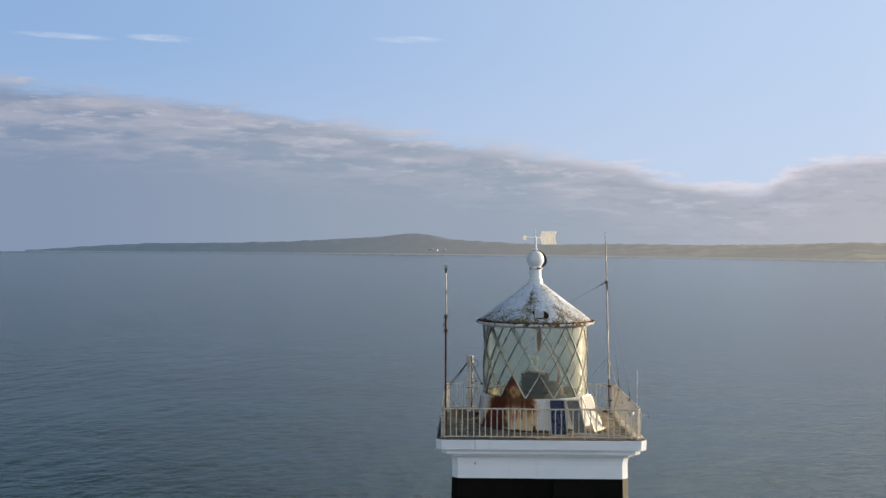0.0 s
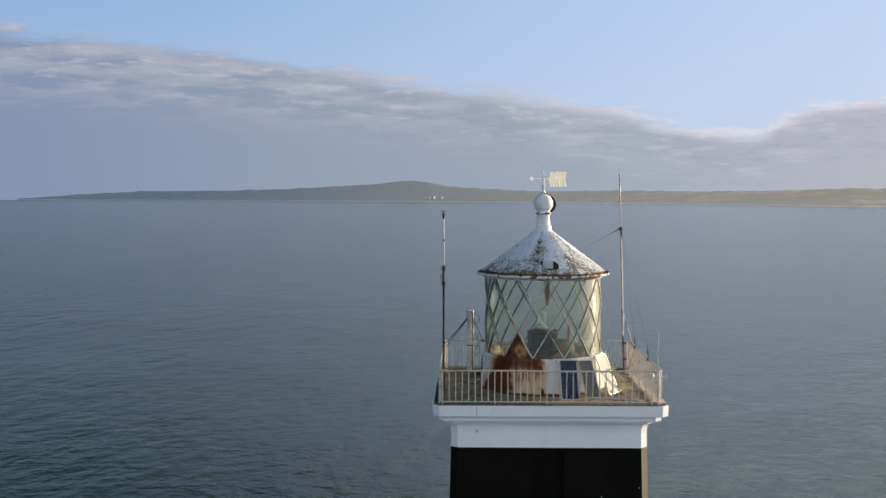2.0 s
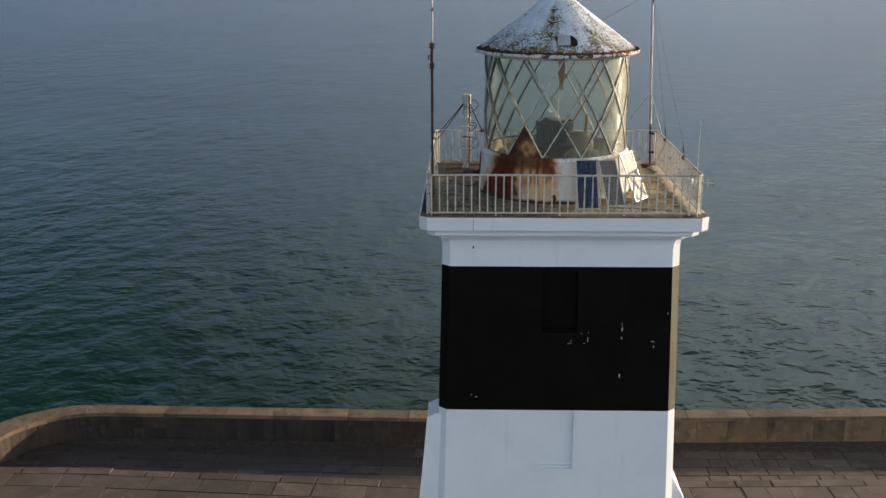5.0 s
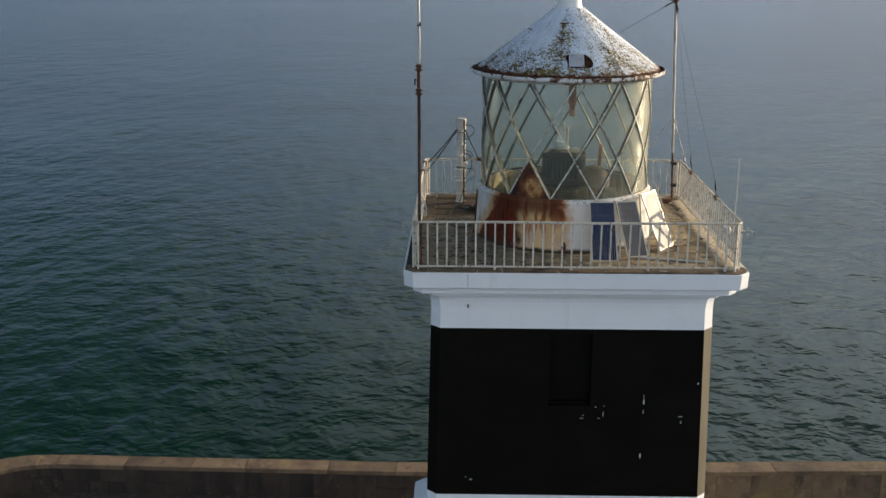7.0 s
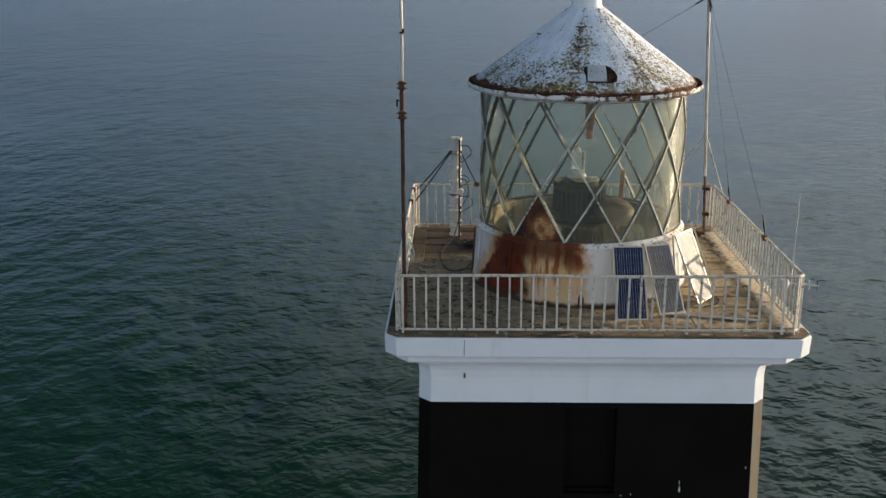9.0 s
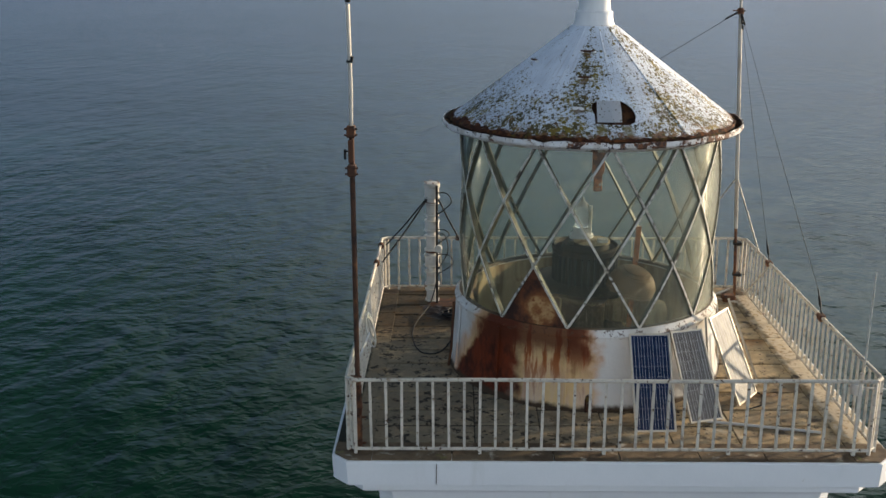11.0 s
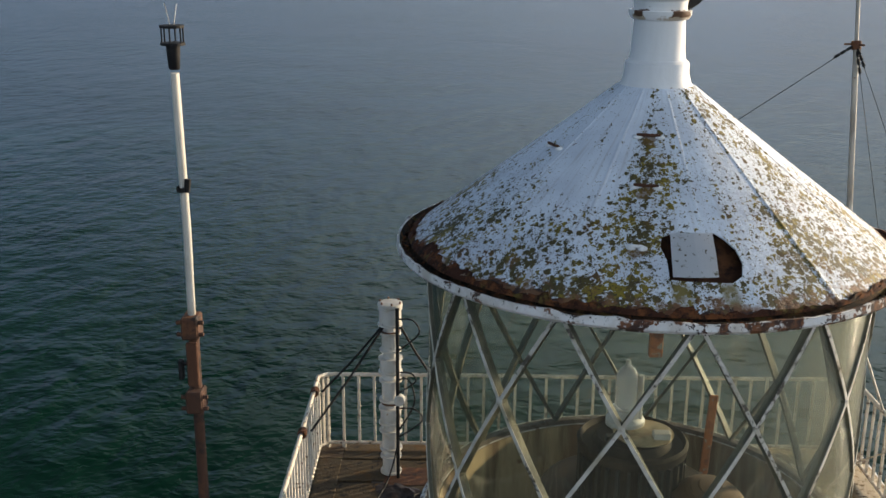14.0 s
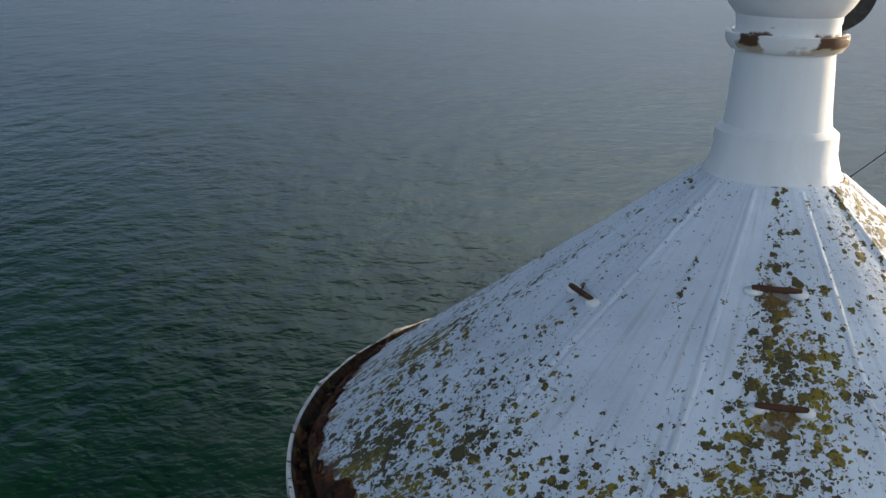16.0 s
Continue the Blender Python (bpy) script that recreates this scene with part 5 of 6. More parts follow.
TROUGH = material("mossy_gutter_scale", (0.050, 0.028, 0.016), 0.95, layers=[((0.11, 0.075, 0.022), 5.0, 0.50, 0.64, ONE, 6, None), ((0.012, 0.009, 0.007), 7.0, 0.46, 0.58, ONE, 6, None), ((0.15, 0.055, 0.02), 9.0, 0.56, 0.66, ONE, 5, None), ((0.34, 0.29, 0.22), 12.0, 0.67, 0.72, ONE, 5, None)], bump=[(18.0, 0.02, ONE)], spec=0.2)
CRUST = material("flaking_rust_crust", (0.055, 0.022, 0.013), 0.95, layers=[((0.115, 0.085, 0.024), 3.4, 0.54, 0.64, ONE, 6, None), ((0.014, 0.009, 0.007), 2.8, 0.54, 0.64, ONE, 6, None), ((0.16, 0.060, 0.022), 8.0, 0.48, 0.66, ONE, 5, None), ((0.022, 0.011, 0.008), 14.0, 0.5, 0.66, ONE, 5, None), ((0.22, 0.17, 0.12), 11.0, 0.64, 0.70, ONE, 5, None)], bump=[(30.0, 0.008, ONE)], vary=0.35, spec=0.2)
PATCH = material("patch_plate_paint", (0.76, 0.78, 0.81), 0.6, layers=[((0.60, 0.62, 0.63), 4.0, 0.5, 0.75, ONE, 5, None), ((0.34, 0.32, 0.24), 10.0, 0.62, 0.70, ONE, 5, None), ((0.12, 0.10, 0.05), 26.0, 0.62, 0.66, ONE, 5, None)])
GUTTER = gutter_material()
NECK = material("white_iron_paint", (0.80, 0.80, 0.80), 0.55, layers=[((0.70, 0.70, 0.69), 2.0, 0.4, 0.7, STREAK, 5, None), ((0.16, 0.10, 0.04), 5.5, 0.66, 0.70, (1, 1, 2.5), 5, 0.9)], bump=[(10.0, 0.004, ONE)])
COLLAR = collar_material()
VANE = material("pale_gilded_vane", (0.72, 0.69, 0.60), 0.5, layers=[((0.55, 0.51, 0.42), 6, 0.45, 0.7, ONE, 4, None)])


def pane_mesh(corners, at):
    """A curved pane; corners as (degrees, z), three or four, about the bearing at."""
    bm = bmesh.new()
    n = 5
    c = corners if len(corners) == 4 else corners + [corners[-1]]
    vs = {}
    for o, r in enumerate((GLASS_R - 0.004, GLASS_R - 0.014)):
        for i in range(n + 1):
            for j in range(n + 1):
                u, v = i / n, j / n
                d = (c[0][0] * (1 - u) + c[1][0] * u) * (1 - v) + (c[3][0] * (1 - u) + c[2][0] * u) * v
                z = (c[0][1] * (1 - u) + c[1][1] * u) * (1 - v) + (c[3][1] * (1 - u) + c[2][1] * u) * v
                vs[o, i, j] = bm.verts.new(around(r, z, d - at))
    for o in (0, 1):
        for i in range(n):
            for j in range(n):
                bm.faces.new((vs[o, i, j], vs[o, i + 1, j], vs[o, i + 1, j + 1], vs[o, i, j + 1]))
    bmesh.ops.remove_doubles(bm, verts=bm.verts, dist=0.0008)
    return bm


def build_lantern():
    t = thing("lantern_room", (0, 0, DECK), "round lighthouse lantern with diagonal glazing bars and a lichened conical roof", "lantern")
    bm = bmesh.new()
    prof = ((2.27, 13.46), (2.25, 13.56), (2.20, 13.72), (2.165, 14.2), (2.15, 14.62), (2.15, 14.64), (2.0, 14.64), (2.0, 13.46))
    lathe(bm, prof, 96, closed=True)
    base = part("base_wall", bm, MUR, t, "white iron base wall with a broad run of rust", smooth=40)
    bm = bmesh.new()
    tube(bm, [around(2.31, 13.48, -80), around(2.26, 13.8, -80), around(2.215, 14.62, -80)], 0.022, 8)
    part("down_pipe", bm, RUST, base, "rusted down pipe", smooth=50)
    bm = bmesh.new()
    arch = [(-0.055, 13.50), (0.055, 13.50), (0.055, 13.68), (0.035, 13.74), (0.0, 13.765), (-0.035, 13.74), (-0.055, 13.68)]
    loft(bm, [[around(r + (13.5 - z) * 0.18, z, -4 + math.degrees(a / 2.2)) for a, z in arch] for r in (2.20, 2.272)])
    part("scupper", bm, CRUST, base, "small rusted arched scupper at the foot")
    for k in range(12):
        d = PHI0 + 15 + 30 * k
        bm = bmesh.new()
        bar(bm, around(2.255, 13.5, d), around(2.172, 14.62, d), 0.05, 0.022, around(1, 0, d))
        part("seam_strip", bm, MUR, base)
    bm = bmesh.new()
    lathe(bm, ((1.985, 14.63), (2.165, 14.63), (2.17, 14.665), (2.135, 14.69), (2.105, 14.755), (2.0, 14.755), (1.985, 14.72)), 96, closed=True)
    part("sill_ring", bm, MUR, t, "white sill under the glass", smooth=40)
    bm = bmesh.new()
    lathe(bm, ((1.965, 13.47), (1.980, 13.47), (1.980, 14.70), (1.965, 14.70)), 72, closed=True)
    part("inner_lining", bm, CREAM, t, "cream lining of the base wall, stained brown", smooth=40)
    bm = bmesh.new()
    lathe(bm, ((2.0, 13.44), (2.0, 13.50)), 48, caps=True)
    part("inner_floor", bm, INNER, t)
    bm = bmesh.new()
    lathe(bm, ((2.02, 17.44), (2.13, 17.44), (2.145, 17.53), (2.02, 17.56)), 96, closed=True)
    part("head_ring", bm, SILL, t, "white ring over the glass", smooth=40)
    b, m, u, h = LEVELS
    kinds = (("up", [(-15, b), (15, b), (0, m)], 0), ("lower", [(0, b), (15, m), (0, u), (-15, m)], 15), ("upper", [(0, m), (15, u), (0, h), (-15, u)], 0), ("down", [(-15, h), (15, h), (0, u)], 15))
    for name, corners, shift in kinds:
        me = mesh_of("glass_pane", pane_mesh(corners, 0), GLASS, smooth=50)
        for k in range(12):
            d = PHI0 + shift + 30 * k
            if name == "up" and k == 11:
                bm = pane_mesh(corners, 0)
                bmesh.ops.rotate(bm, verts=bm.verts, matrix=Matrix.Rotation(radians(d), 3, "Z"))
                part("rusted_plate", bm, PLATE, t, "rusted iron plate in place of a pane", smooth=50)
                continue
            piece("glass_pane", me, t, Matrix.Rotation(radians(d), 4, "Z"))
    # glazing bars, one mesh a direction and tier
    for tier in range(3):
        for s in (-1, 1):
            bm = bmesh.new()
            z0, z1 = LEVELS[tier], LEVELS[tier + 1]
            rows = []
            for k in range(5):
                f = k / 4
                d = s * 15 * f
                z = z0 + (z1 - z0) * f
                along = Vector((s * radians(15) * GLASS_R, 0, z1 - z0)).normalized()
                tang = around(1, 0, d + 90)
                wide = tang * along.z - Vector((0, 0, 1)) * along.x
                w = 0.0165
                ring = []
                for q, r in ((-1, GLASS_R + 0.022), (1, GLASS_R + 0.022), (0.9, GLASS_R - 0.062), (-0.9, GLASS_R - 0.062)):
                    ring.append(around(r, z, d) + wide * w * q)
                rows.append(ring)
            loft(bm, rows)
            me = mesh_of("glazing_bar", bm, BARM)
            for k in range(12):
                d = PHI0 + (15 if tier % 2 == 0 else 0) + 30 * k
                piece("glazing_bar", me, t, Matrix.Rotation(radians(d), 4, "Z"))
    bm = bmesh.new()
    lathe(bm, ((0.001, 0.0), (0.034, 0.0), (0.034, 0.05), (0.001, 0.06)), 10)
    bmesh.ops.rotate(bm, verts=bm.verts, matrix=Matrix.Rotation(radians(90), 3, "X"))
    bmesh.ops.translate(bm, verts=bm.verts, vec=(0, -GLASS_R + 0.03, 0))
    knot = mesh_of("bar_joint", bm, BARM)
    for lv in (1, 2):
        for k in range(12):
            d = PHI0 + (0 if lv == 1 else 15) + 30 * k
            piece("bar_joint", knot, t, Matrix.Translation((0, 0, LEVELS[lv])) @ Matrix.Rotation(radians(d), 4, "Z"))
    build_roof(t)


def bar_material():
    """White paint on the outer face, olive and dark on the webs behind."""
    mt = bpy.data.materials.new("flaking_white_bar_paint")
    mt.use_nodes = True
    g = Graph(mt.node_tree)
    bsdf = mt.node_tree.nodes["Principled BSDF"]
    pos = mt.node_tree.nodes.new("ShaderNodeNewGeometry").outputs["Position"]
    x, y, z = g.split(pos)
    r = g.m("SQRT", g.m("ADD", g.m("MULTIPLY", x, x), g.m("MULTIPLY", y, y)))
    paint = g.mix(g.range(g.noise(pos, 4.0, 5), 0.4, 0.7), (0.58, 0.56, 0.50, 1), (0.38, 0.34, 0.25, 1))
    paint = g.mix(g.range(g.m("ADD", g.noise(pos, 16.0, 6, 0.7), g.m("MULTIPLY", g.noise(pos, 2.2, 3), 0.5)), 0.79, 0.86), paint, (0.060, 0.052, 0.038, 1))
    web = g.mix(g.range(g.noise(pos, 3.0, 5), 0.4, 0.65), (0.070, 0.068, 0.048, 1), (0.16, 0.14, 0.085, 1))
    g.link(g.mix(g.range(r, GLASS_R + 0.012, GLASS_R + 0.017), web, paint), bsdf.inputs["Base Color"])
    bsdf.inputs["Roughness"].default_value = 0.6
    bump = g.n("ShaderNodeBump")
    bump.inputs["Distance"].default_value = 0.004
    g.link(g.noise(pos, 30.0, 5, 0.6), bump.inputs["Height"])
    g.link(bump.outputs[0], bsdf.inputs["Normal"])
    return mt


BARM = bar_material()
SILL = material("rust_stained_sill_paint", (0.66, 0.63, 0.58), 0.65, layers=[((0.45, 0.38, 0.27), 3.0, 0.45, 0.65, ONE, 5, None), ((0.11, 0.045, 0.02), 7.0, 0.57, 0.66, ONE, 5, 0.9)], bump=[(24, 0.004, ONE)])


def plate_material():
    """Rusted iron with one pale patch of old paint in its middle."""
    mt = bpy.data.materials.new("rusted_plate")
    mt.use_nodes = True
    g = Graph(mt.node_tree)
    bsdf = mt.node_tree.nodes["Principled BSDF"]
    pos = mt.node_tree.nodes.new("ShaderNodeNewGeometry").outputs["Position"]
    col = g.mix(g.range(g.noise(pos, 5.0, 6, 0.65), 0.38, 0.66), (0.030, 0.010, 0.006, 1), (0.13, 0.040, 0.012, 1))
    gap = g.n("ShaderNodeVectorMath", operation="DISTANCE")
    g.link(pos, gap.inputs[0])
    gap.inputs[1].default_value = around(GLASS_R, 15.0, PHI0 - 27)
    d = g.m("ADD", gap.outputs["Value"], g.m("MULTIPLY", g.m("SUBTRACT", g.noise(pos, 6.0, 5, 0.6), 0.5), 0.34))
    col = g.mix(g.range(d, 0.36, 0.20, 0.0, 0.8), col, (0.22, 0.075, 0.018, 1))
    pale = g.mix(g.range(g.noise(pos, 7.0, 5, 0.6), 0.40, 0.62), (0.44, 0.26, 0.11, 1), (0.25, 0.105, 0.03, 1))
    col = g.mix(g.m("MULTIPLY", g.range(d, 0.26, 0.16, 0.0, 0.95), g.range(g.noise(pos, 11.0, 5, 0.65), 0.64, 0.55)), col, pale)
    g.link(col, bsdf.inputs["Base Color"])
    bsdf.inputs["Roughness"].default_value = 0.85
    bump = g.n("ShaderNodeBump")
    bump.inputs["Distance"].default_value = 0.012
    g.link(g.noise(pos, 14.0, 5, 0.6), bump.inputs["Height"])
    g.link(bump.outputs[0], bsdf.inputs["Normal"])
    return mt


PLATE = plate_material()


# ---- inside the lantern ----
def build_optics():
    c = (0.0, 0.05)
    t = thing("lens_pedestal", (c[0], c[1], 13.5), "dark green ribbed drum of the old lens carriage", "lens pedestal")
    bm = bmesh.new()
    lathe(bm, ((0.35, 13.5), (0.40, 13.52), (0.36, 14.5), (0.55, 14.72), (0.9, 14.80), (0.93, 14.86), (0.60, 14.90)), 40, c, caps=True)
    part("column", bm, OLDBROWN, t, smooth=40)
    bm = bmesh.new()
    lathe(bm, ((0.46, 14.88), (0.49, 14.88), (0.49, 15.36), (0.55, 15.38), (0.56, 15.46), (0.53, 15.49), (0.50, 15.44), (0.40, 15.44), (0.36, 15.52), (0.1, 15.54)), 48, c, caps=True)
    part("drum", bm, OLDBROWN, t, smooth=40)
    bm = bmesh.new()
    box(bm, (0, 0, 0), (0.03, 0.05, 0.46))
    rib = mesh_of("drum_rib", bm, DARK)
    for k in range(30):
        p = around(0.52, 15.12, 12 * k, c)
        piece("drum_rib", rib, t, Matrix.Translation(p) @ Matrix.Rotation(radians(12 * k), 4, "Z"))
    bm = bmesh.new()
    lathe(bm, ((0.001, 15.535), (0.30, 15.535), (0.305, 15.555), (0.001, 15.565)), 32, (0.10, 0.02))
    part("top_cover", bm, CREAM, t, "cream cover plate on the drum", smooth=40)
    c = (-0.05, 0.25)
    lamp = thing("beacon_lamp", (c[0], c[1], 15.54), "clear glass beacon lamp on the drum", "lamp")
    bm = bmesh.new()
    lathe(bm, ((0.001, 15.54), (0.20, 15.54), (0.20, 15.60), (0.15, 15.64), (0.15, 15.72), (0.001, 15.74)), 28, c)
    part("lamp_base", bm, GALV, lamp, smooth=40)
    bm = bmesh.new()
    lathe(bm, [(0.10, 15.73)] + [(0.118 + (0.006 if k % 2 else -0.006), 15.75 + 0.028 * k) for k in range(12)] + [(0.105, 16.10), (0.075, 16.15), (0.040, 16.18), (0.028, 16.20), (0.026, 16.245), (0.001, 16.25)], 28, c)
    part("lamp_glass", bm, LENS, lamp, "clear fluted glass cover", smooth=50)
    bm = bmesh.new()
    tube(bm, [(c[0] + 0.13, c[1] - 0.06, 15.56), (c[0] + 0.13, c[1] - 0.06, 16.1)], 0.03, 10)
    part("lamp_stem", bm, FOG, lamp, smooth=50)
    for p, size, paint, words in (((0.26, -0.10, 15.57), (0.17, 0.12, 0.10), POLE, "small cream junction box on the drum"), ((-0.26, -0.14, 15.56), (0.08, 0.09, 0.08), DARK, "small dark green junction box on the drum")):
        bm = bmesh.new()
        box(bm, p, size, bevel=0.01)
        solo("junction_box", bm, paint, words, "box")
    # ringed copper shell leaning beside the drum
    m = Matrix.Translation((0.70, -0.38, 14.85)) @ Euler((radians(10), radians(12), 0)).to_matrix().to_4x4()
    bm = bmesh.new()
    prof = [(0.38, -0.02), (0.415, 0.0)]
    for k in range(9):
        u = k / 9
        w = 0.41 * math.sqrt(1 - u ** 2.2)
        prof += [(w, 0.01 + 0.36 * u), (w - 0.010, 0.03 + 0.36 * u)]
    prof += [(0.05, 0.375), (0.001, 0.38)]
    lathe(bm, prof, 36)
    bmesh.ops.transform(bm, matrix=m, verts=bm.verts)
    solo("reflector_shell", bm, BRASS, "tarnished copper bell with raised rings on the lens table", "reflector", smooth=30)
    bm = bmesh.new()
    box(bm, (0.98, 0.95, 14.55), (0.09, 0.03, 2.0), Matrix.Rotation(radians(3), 4, "Y"), 0.006)
    solo("orange_post", bm, ORANGE, "orange rusted upright inside the lantern", "post")
    hang = thing("vent_pipe", (0.0, 0.0, 17.9), "rust-red pipe hanging under the roof", "pipe")
    bm = bmesh.new()
    tube(bm, [(0.15, 0, 18.7), (0.15, 0, 17.2)], 0.05, 12)
    part("stem", bm, RUST, hang, smooth=50)
    bm = bmesh.new()
    box(bm, (0.15, -0.05, 16.98), (0.19, 0.10, 0.56), bevel=0.01)
    part("bracket", bm, ORANGE, hang)
    bm = bmesh.new()
    box(bm, (0.15, -0.06, 16.58), (0.13, 0.08, 0.34), bevel=0.01)
    part("tongue", bm, ORANGE, hang)
    bm = bmesh.new()
    lathe(bm, ((0.16, 13.5), (0.17, 13.52), (0.17, 14.62), (0.12, 14.74), (0.001, 14.78)), 24, (1.08, -0.75), caps=True)
    solo("storage_drum", bm, CREAM, "pale yellow canister on the lantern floor", "canister", smooth=40)


def lamp_glass_material():
    mt = bpy.data.materials.new("clear_lamp_glass")
    mt.use_nodes = True
    bsdf = mt.node_tree.nodes["Principled BSDF"]
    bsdf.inputs["Base Color"].default_value = (0.95, 0.96, 0.95, 1)
    bsdf.inputs["Roughness"].default_value = 0.05
    bsdf.inputs["Transmission Weight"].default_value = 0.72
    bsdf.inputs["IOR"].default_value = 1.45
    return mt


LENS = lamp_glass_material()
ORANGE = material("orange_red_lead", (0.55, 0.18, 0.055), 0.8, layers=[((0.20, 0.07, 0.03), 6, 0.45, 0.62, ONE, 5, None), ((0.45, 0.36, 0.26), 8, 0.62, 0.7, ONE, 4, None)])


# ---- gallery things ----
def build_solar(top_mid, foot_mid, width, cells, label, tilt=0.0):
    """A panel that leans from its foot against the base wall."""
    a, b = Vector(foot_mid), Vector(top_mid)
    up = (b - a).normalized()
    side = Vector((math.cos(radians(tilt)), math.sin(radians(tilt)), 0))
    side = (side - up * side.dot(up)).normalized()
    out = side.cross(up)
    L = (b - a).length
    t = thing("solar_panel", a, label, "solar panel", "solar panels leaning on the lantern")

    def at(x, y, z):
        return a + side * x + up * y + out * z
    m = Matrix((side, up, out)).transposed().to_4x4()
    for x, y, sx, sy in ((-width / 2 + 0.012, L / 2, 0.024, L), (width / 2 - 0.012, L / 2, 0.024, L), (0, 0.012, width - 0.048, 0.024), (0, L - 0.012, width - 0.048, 0.024)):
        bm = bmesh.new()
        box(bm, at(x, y, 0), (sx, sy, 0.036), m)
        part("frame_bar", bm, PANELFRAME, t)
    bm = bmesh.new()
    box(bm, at(0, L / 2, -0.004), (width - 0.05, L - 0.05, 0.012), m)
    part("backing", bm, GRID, t)
    nx, ny = 4, 9
    cw, ch = (width - 0.06) / nx, (L - 0.06) / ny
    bm = bmesh.new()
    box(bm, (0, 0, 0), (cw - 0.005, ch - 0.003, 0.004))
    me = mesh_of("solar_cell", bm, cells)
    for i in range(nx):
        for j in range(ny):
            p = at((i - (nx - 1) / 2) * cw, 0.03 + (j + 0.5) * ch, 0.0045)
            piece("solar_cell", me, t, Matrix.Translation(p) @ m)
    bm = bmesh.new()
    box(bm, (0, 0, 0), (0.0045, L - 0.085, 0.002))
    me = mesh_of("busbar", bm, GRID)
    for i in range(nx):
        for q in (-1, 1):
            piece("busbar", me, t, Matrix.Translation(at((i - (nx - 1) / 2 + q * 0.2) * cw, L / 2, 0.0075)) @ m)
    return t


GRID = material("panel_backing", (0.44, 0.44, 0.45), 0.4, layers=[((0.45, 0.45, 0.45), 5, 0.4, 0.7, ONE, 4, None)])


def smooth_line(pts, n=6):
    """A soft curve through the points."""
    p = [Vector(q) for q in pts]
    p = [p[0]] + p + [p[-1]]
    out = []
    for a, b, c, d in zip(p, p[1:], p[2:], p[3:]):
        for k in range(n):
            u = k / n
            out.append(0.5 * (2 * b + (c - a) * u + (2 * a - 5 * b + 4 * c - d) * u * u + (3 * b - a - 3 * c + d) * u ** 3))
    return out + [p[-1]]


def build_gallery_things():
    build_solar((0.70, -2.22, 14.75), (0.73, -2.98, 13.53), 0.60, CELLBLUE, "blue solar panel leaning against the white lantern base", 3)
    build_solar((1.30, -1.93, 14.70), (1.54, -2.62, 13.53), 0.57, CELLGREY, "dusty grey solar panel leaning against the lantern base", 26)
    t = build_solar((1.88, -1.48, 14.82), (2.345, -1.82, 13.53), 0.62, CELLGLARE, "sunlit solar panel on a tan support frame beside the lantern base", 50)
    for a, b in (((2.12, -1.13, 14.93), (2.70, -1.04, 13.52)), ((2.70, -1.04, 13.52), (2.53, -1.42, 13.53)), ((1.66, -1.62, 14.80), (1.80, -1.66, 13.52))):
        bm = bmesh.new()
        bar(bm, a, b, 0.03, 0.03)
        part("support_bar", bm, PANELFRAME, t)
    bm = bmesh.new()
    tube(bm, smooth_line([(2.40, -1.45, 13.56), (2.62, -1.62, 13.51), (2.55, -1.95, 13.51), (2.25, -2.15, 13.51)]), 0.010, 6)
    part("lead", bm, BLACKIRON, t, smooth=50)
    bm = bmesh.new()
    tube(bm, [(1.4, -2.55, 13.52), (3.1, -2.95, 13.52)], 0.022, 8)
    solo("loose_pipe", bm, GALV, "thin metal pipe lying on the gallery floor", "pipe", smooth=50)
    # front mast: rusty pipe with a slim pale pole clamped to it
    x, y = -3.50, -3.40
    t = thing("antenna_mast", (x, y, 13.5), "rusty pipe mast with a slim pale pole clamped on top", "mast")
    bm = bmesh.new()
    tube(bm, [(x, y, 13.5), (x, y, 18.02)], 0.035, 10)
    part("pipe", bm, MASTRUST, t, smooth=50)
    bm = bmesh.new()
    tube(bm, [(x - 0.01, y, 13.5), (x, y, 13.8), (x + 0.01, y - 0.01, 14.1), (x, y, 14.42)], 0.052, 10)
    part("foot_sleeve", bm, RUST, t, "scaling orange-brown sleeve at the mast's foot", smooth=50)
    bm = bmesh.new()
    tube(bm, [(x + 0.0, y - 0.02, 17.9), (x + 0.01, y - 0.035, 18.6), (x + 0.0, y - 0.05, 19.56)], 0.026, 10)
    part("pole", bm, POLE, t, "pale slim pole", smooth=50)
    for z in (17.96, 17.45):
        bm = bmesh.new()
        box(bm, (x, y - 0.03, z), (0.11, 0.15, 0.15), bevel=0.012)
        tube(bm, [(x - 0.085, y - 0.08, z + 0.04), (x + 0.085, y - 0.08, z + 0.04)], 0.014, 6)
        tube(bm, [(x - 0.085, y - 0.08, z - 0.04), (x + 0.085, y - 0.08, z - 0.04)], 0.014, 6)
        part("clamp", bm, MASTRUST, t, "rusted pipe clamp")
    bm = bmesh.new()
    box(bm, (x - 0.005, y - 0.045, 17.70), (0.075, 0.03, 0.30), bevel=0.008)
    part("splint_plate", bm, RUST, t)
    bm = bmesh.new()
    box(bm, (x - 0.085, y - 0.03, 17.66), (0.03, 0.05, 0.13), bevel=0.006)
    tube(bm, [(x - 0.085, y - 0.03, 17.70), (x - 0.03, y - 0.03, 17.70)], 0.012, 6)
    part("bracket", bm, BLACKIRON, t)
    bm = bmesh.new()
    lathe(bm, ((0.034, 18.84), (0.036, 18.84), (0.036, 18.87), (0.034, 18.87)), 12, (x, y - 0.05), closed=True)
    tube(bm, [(x + 0.03, y - 0.06, 18.84), (x + 0.04, y - 0.06, 18.92)], 0.02, 8)
    part("cable_clip", bm, BLACKIRON, t)
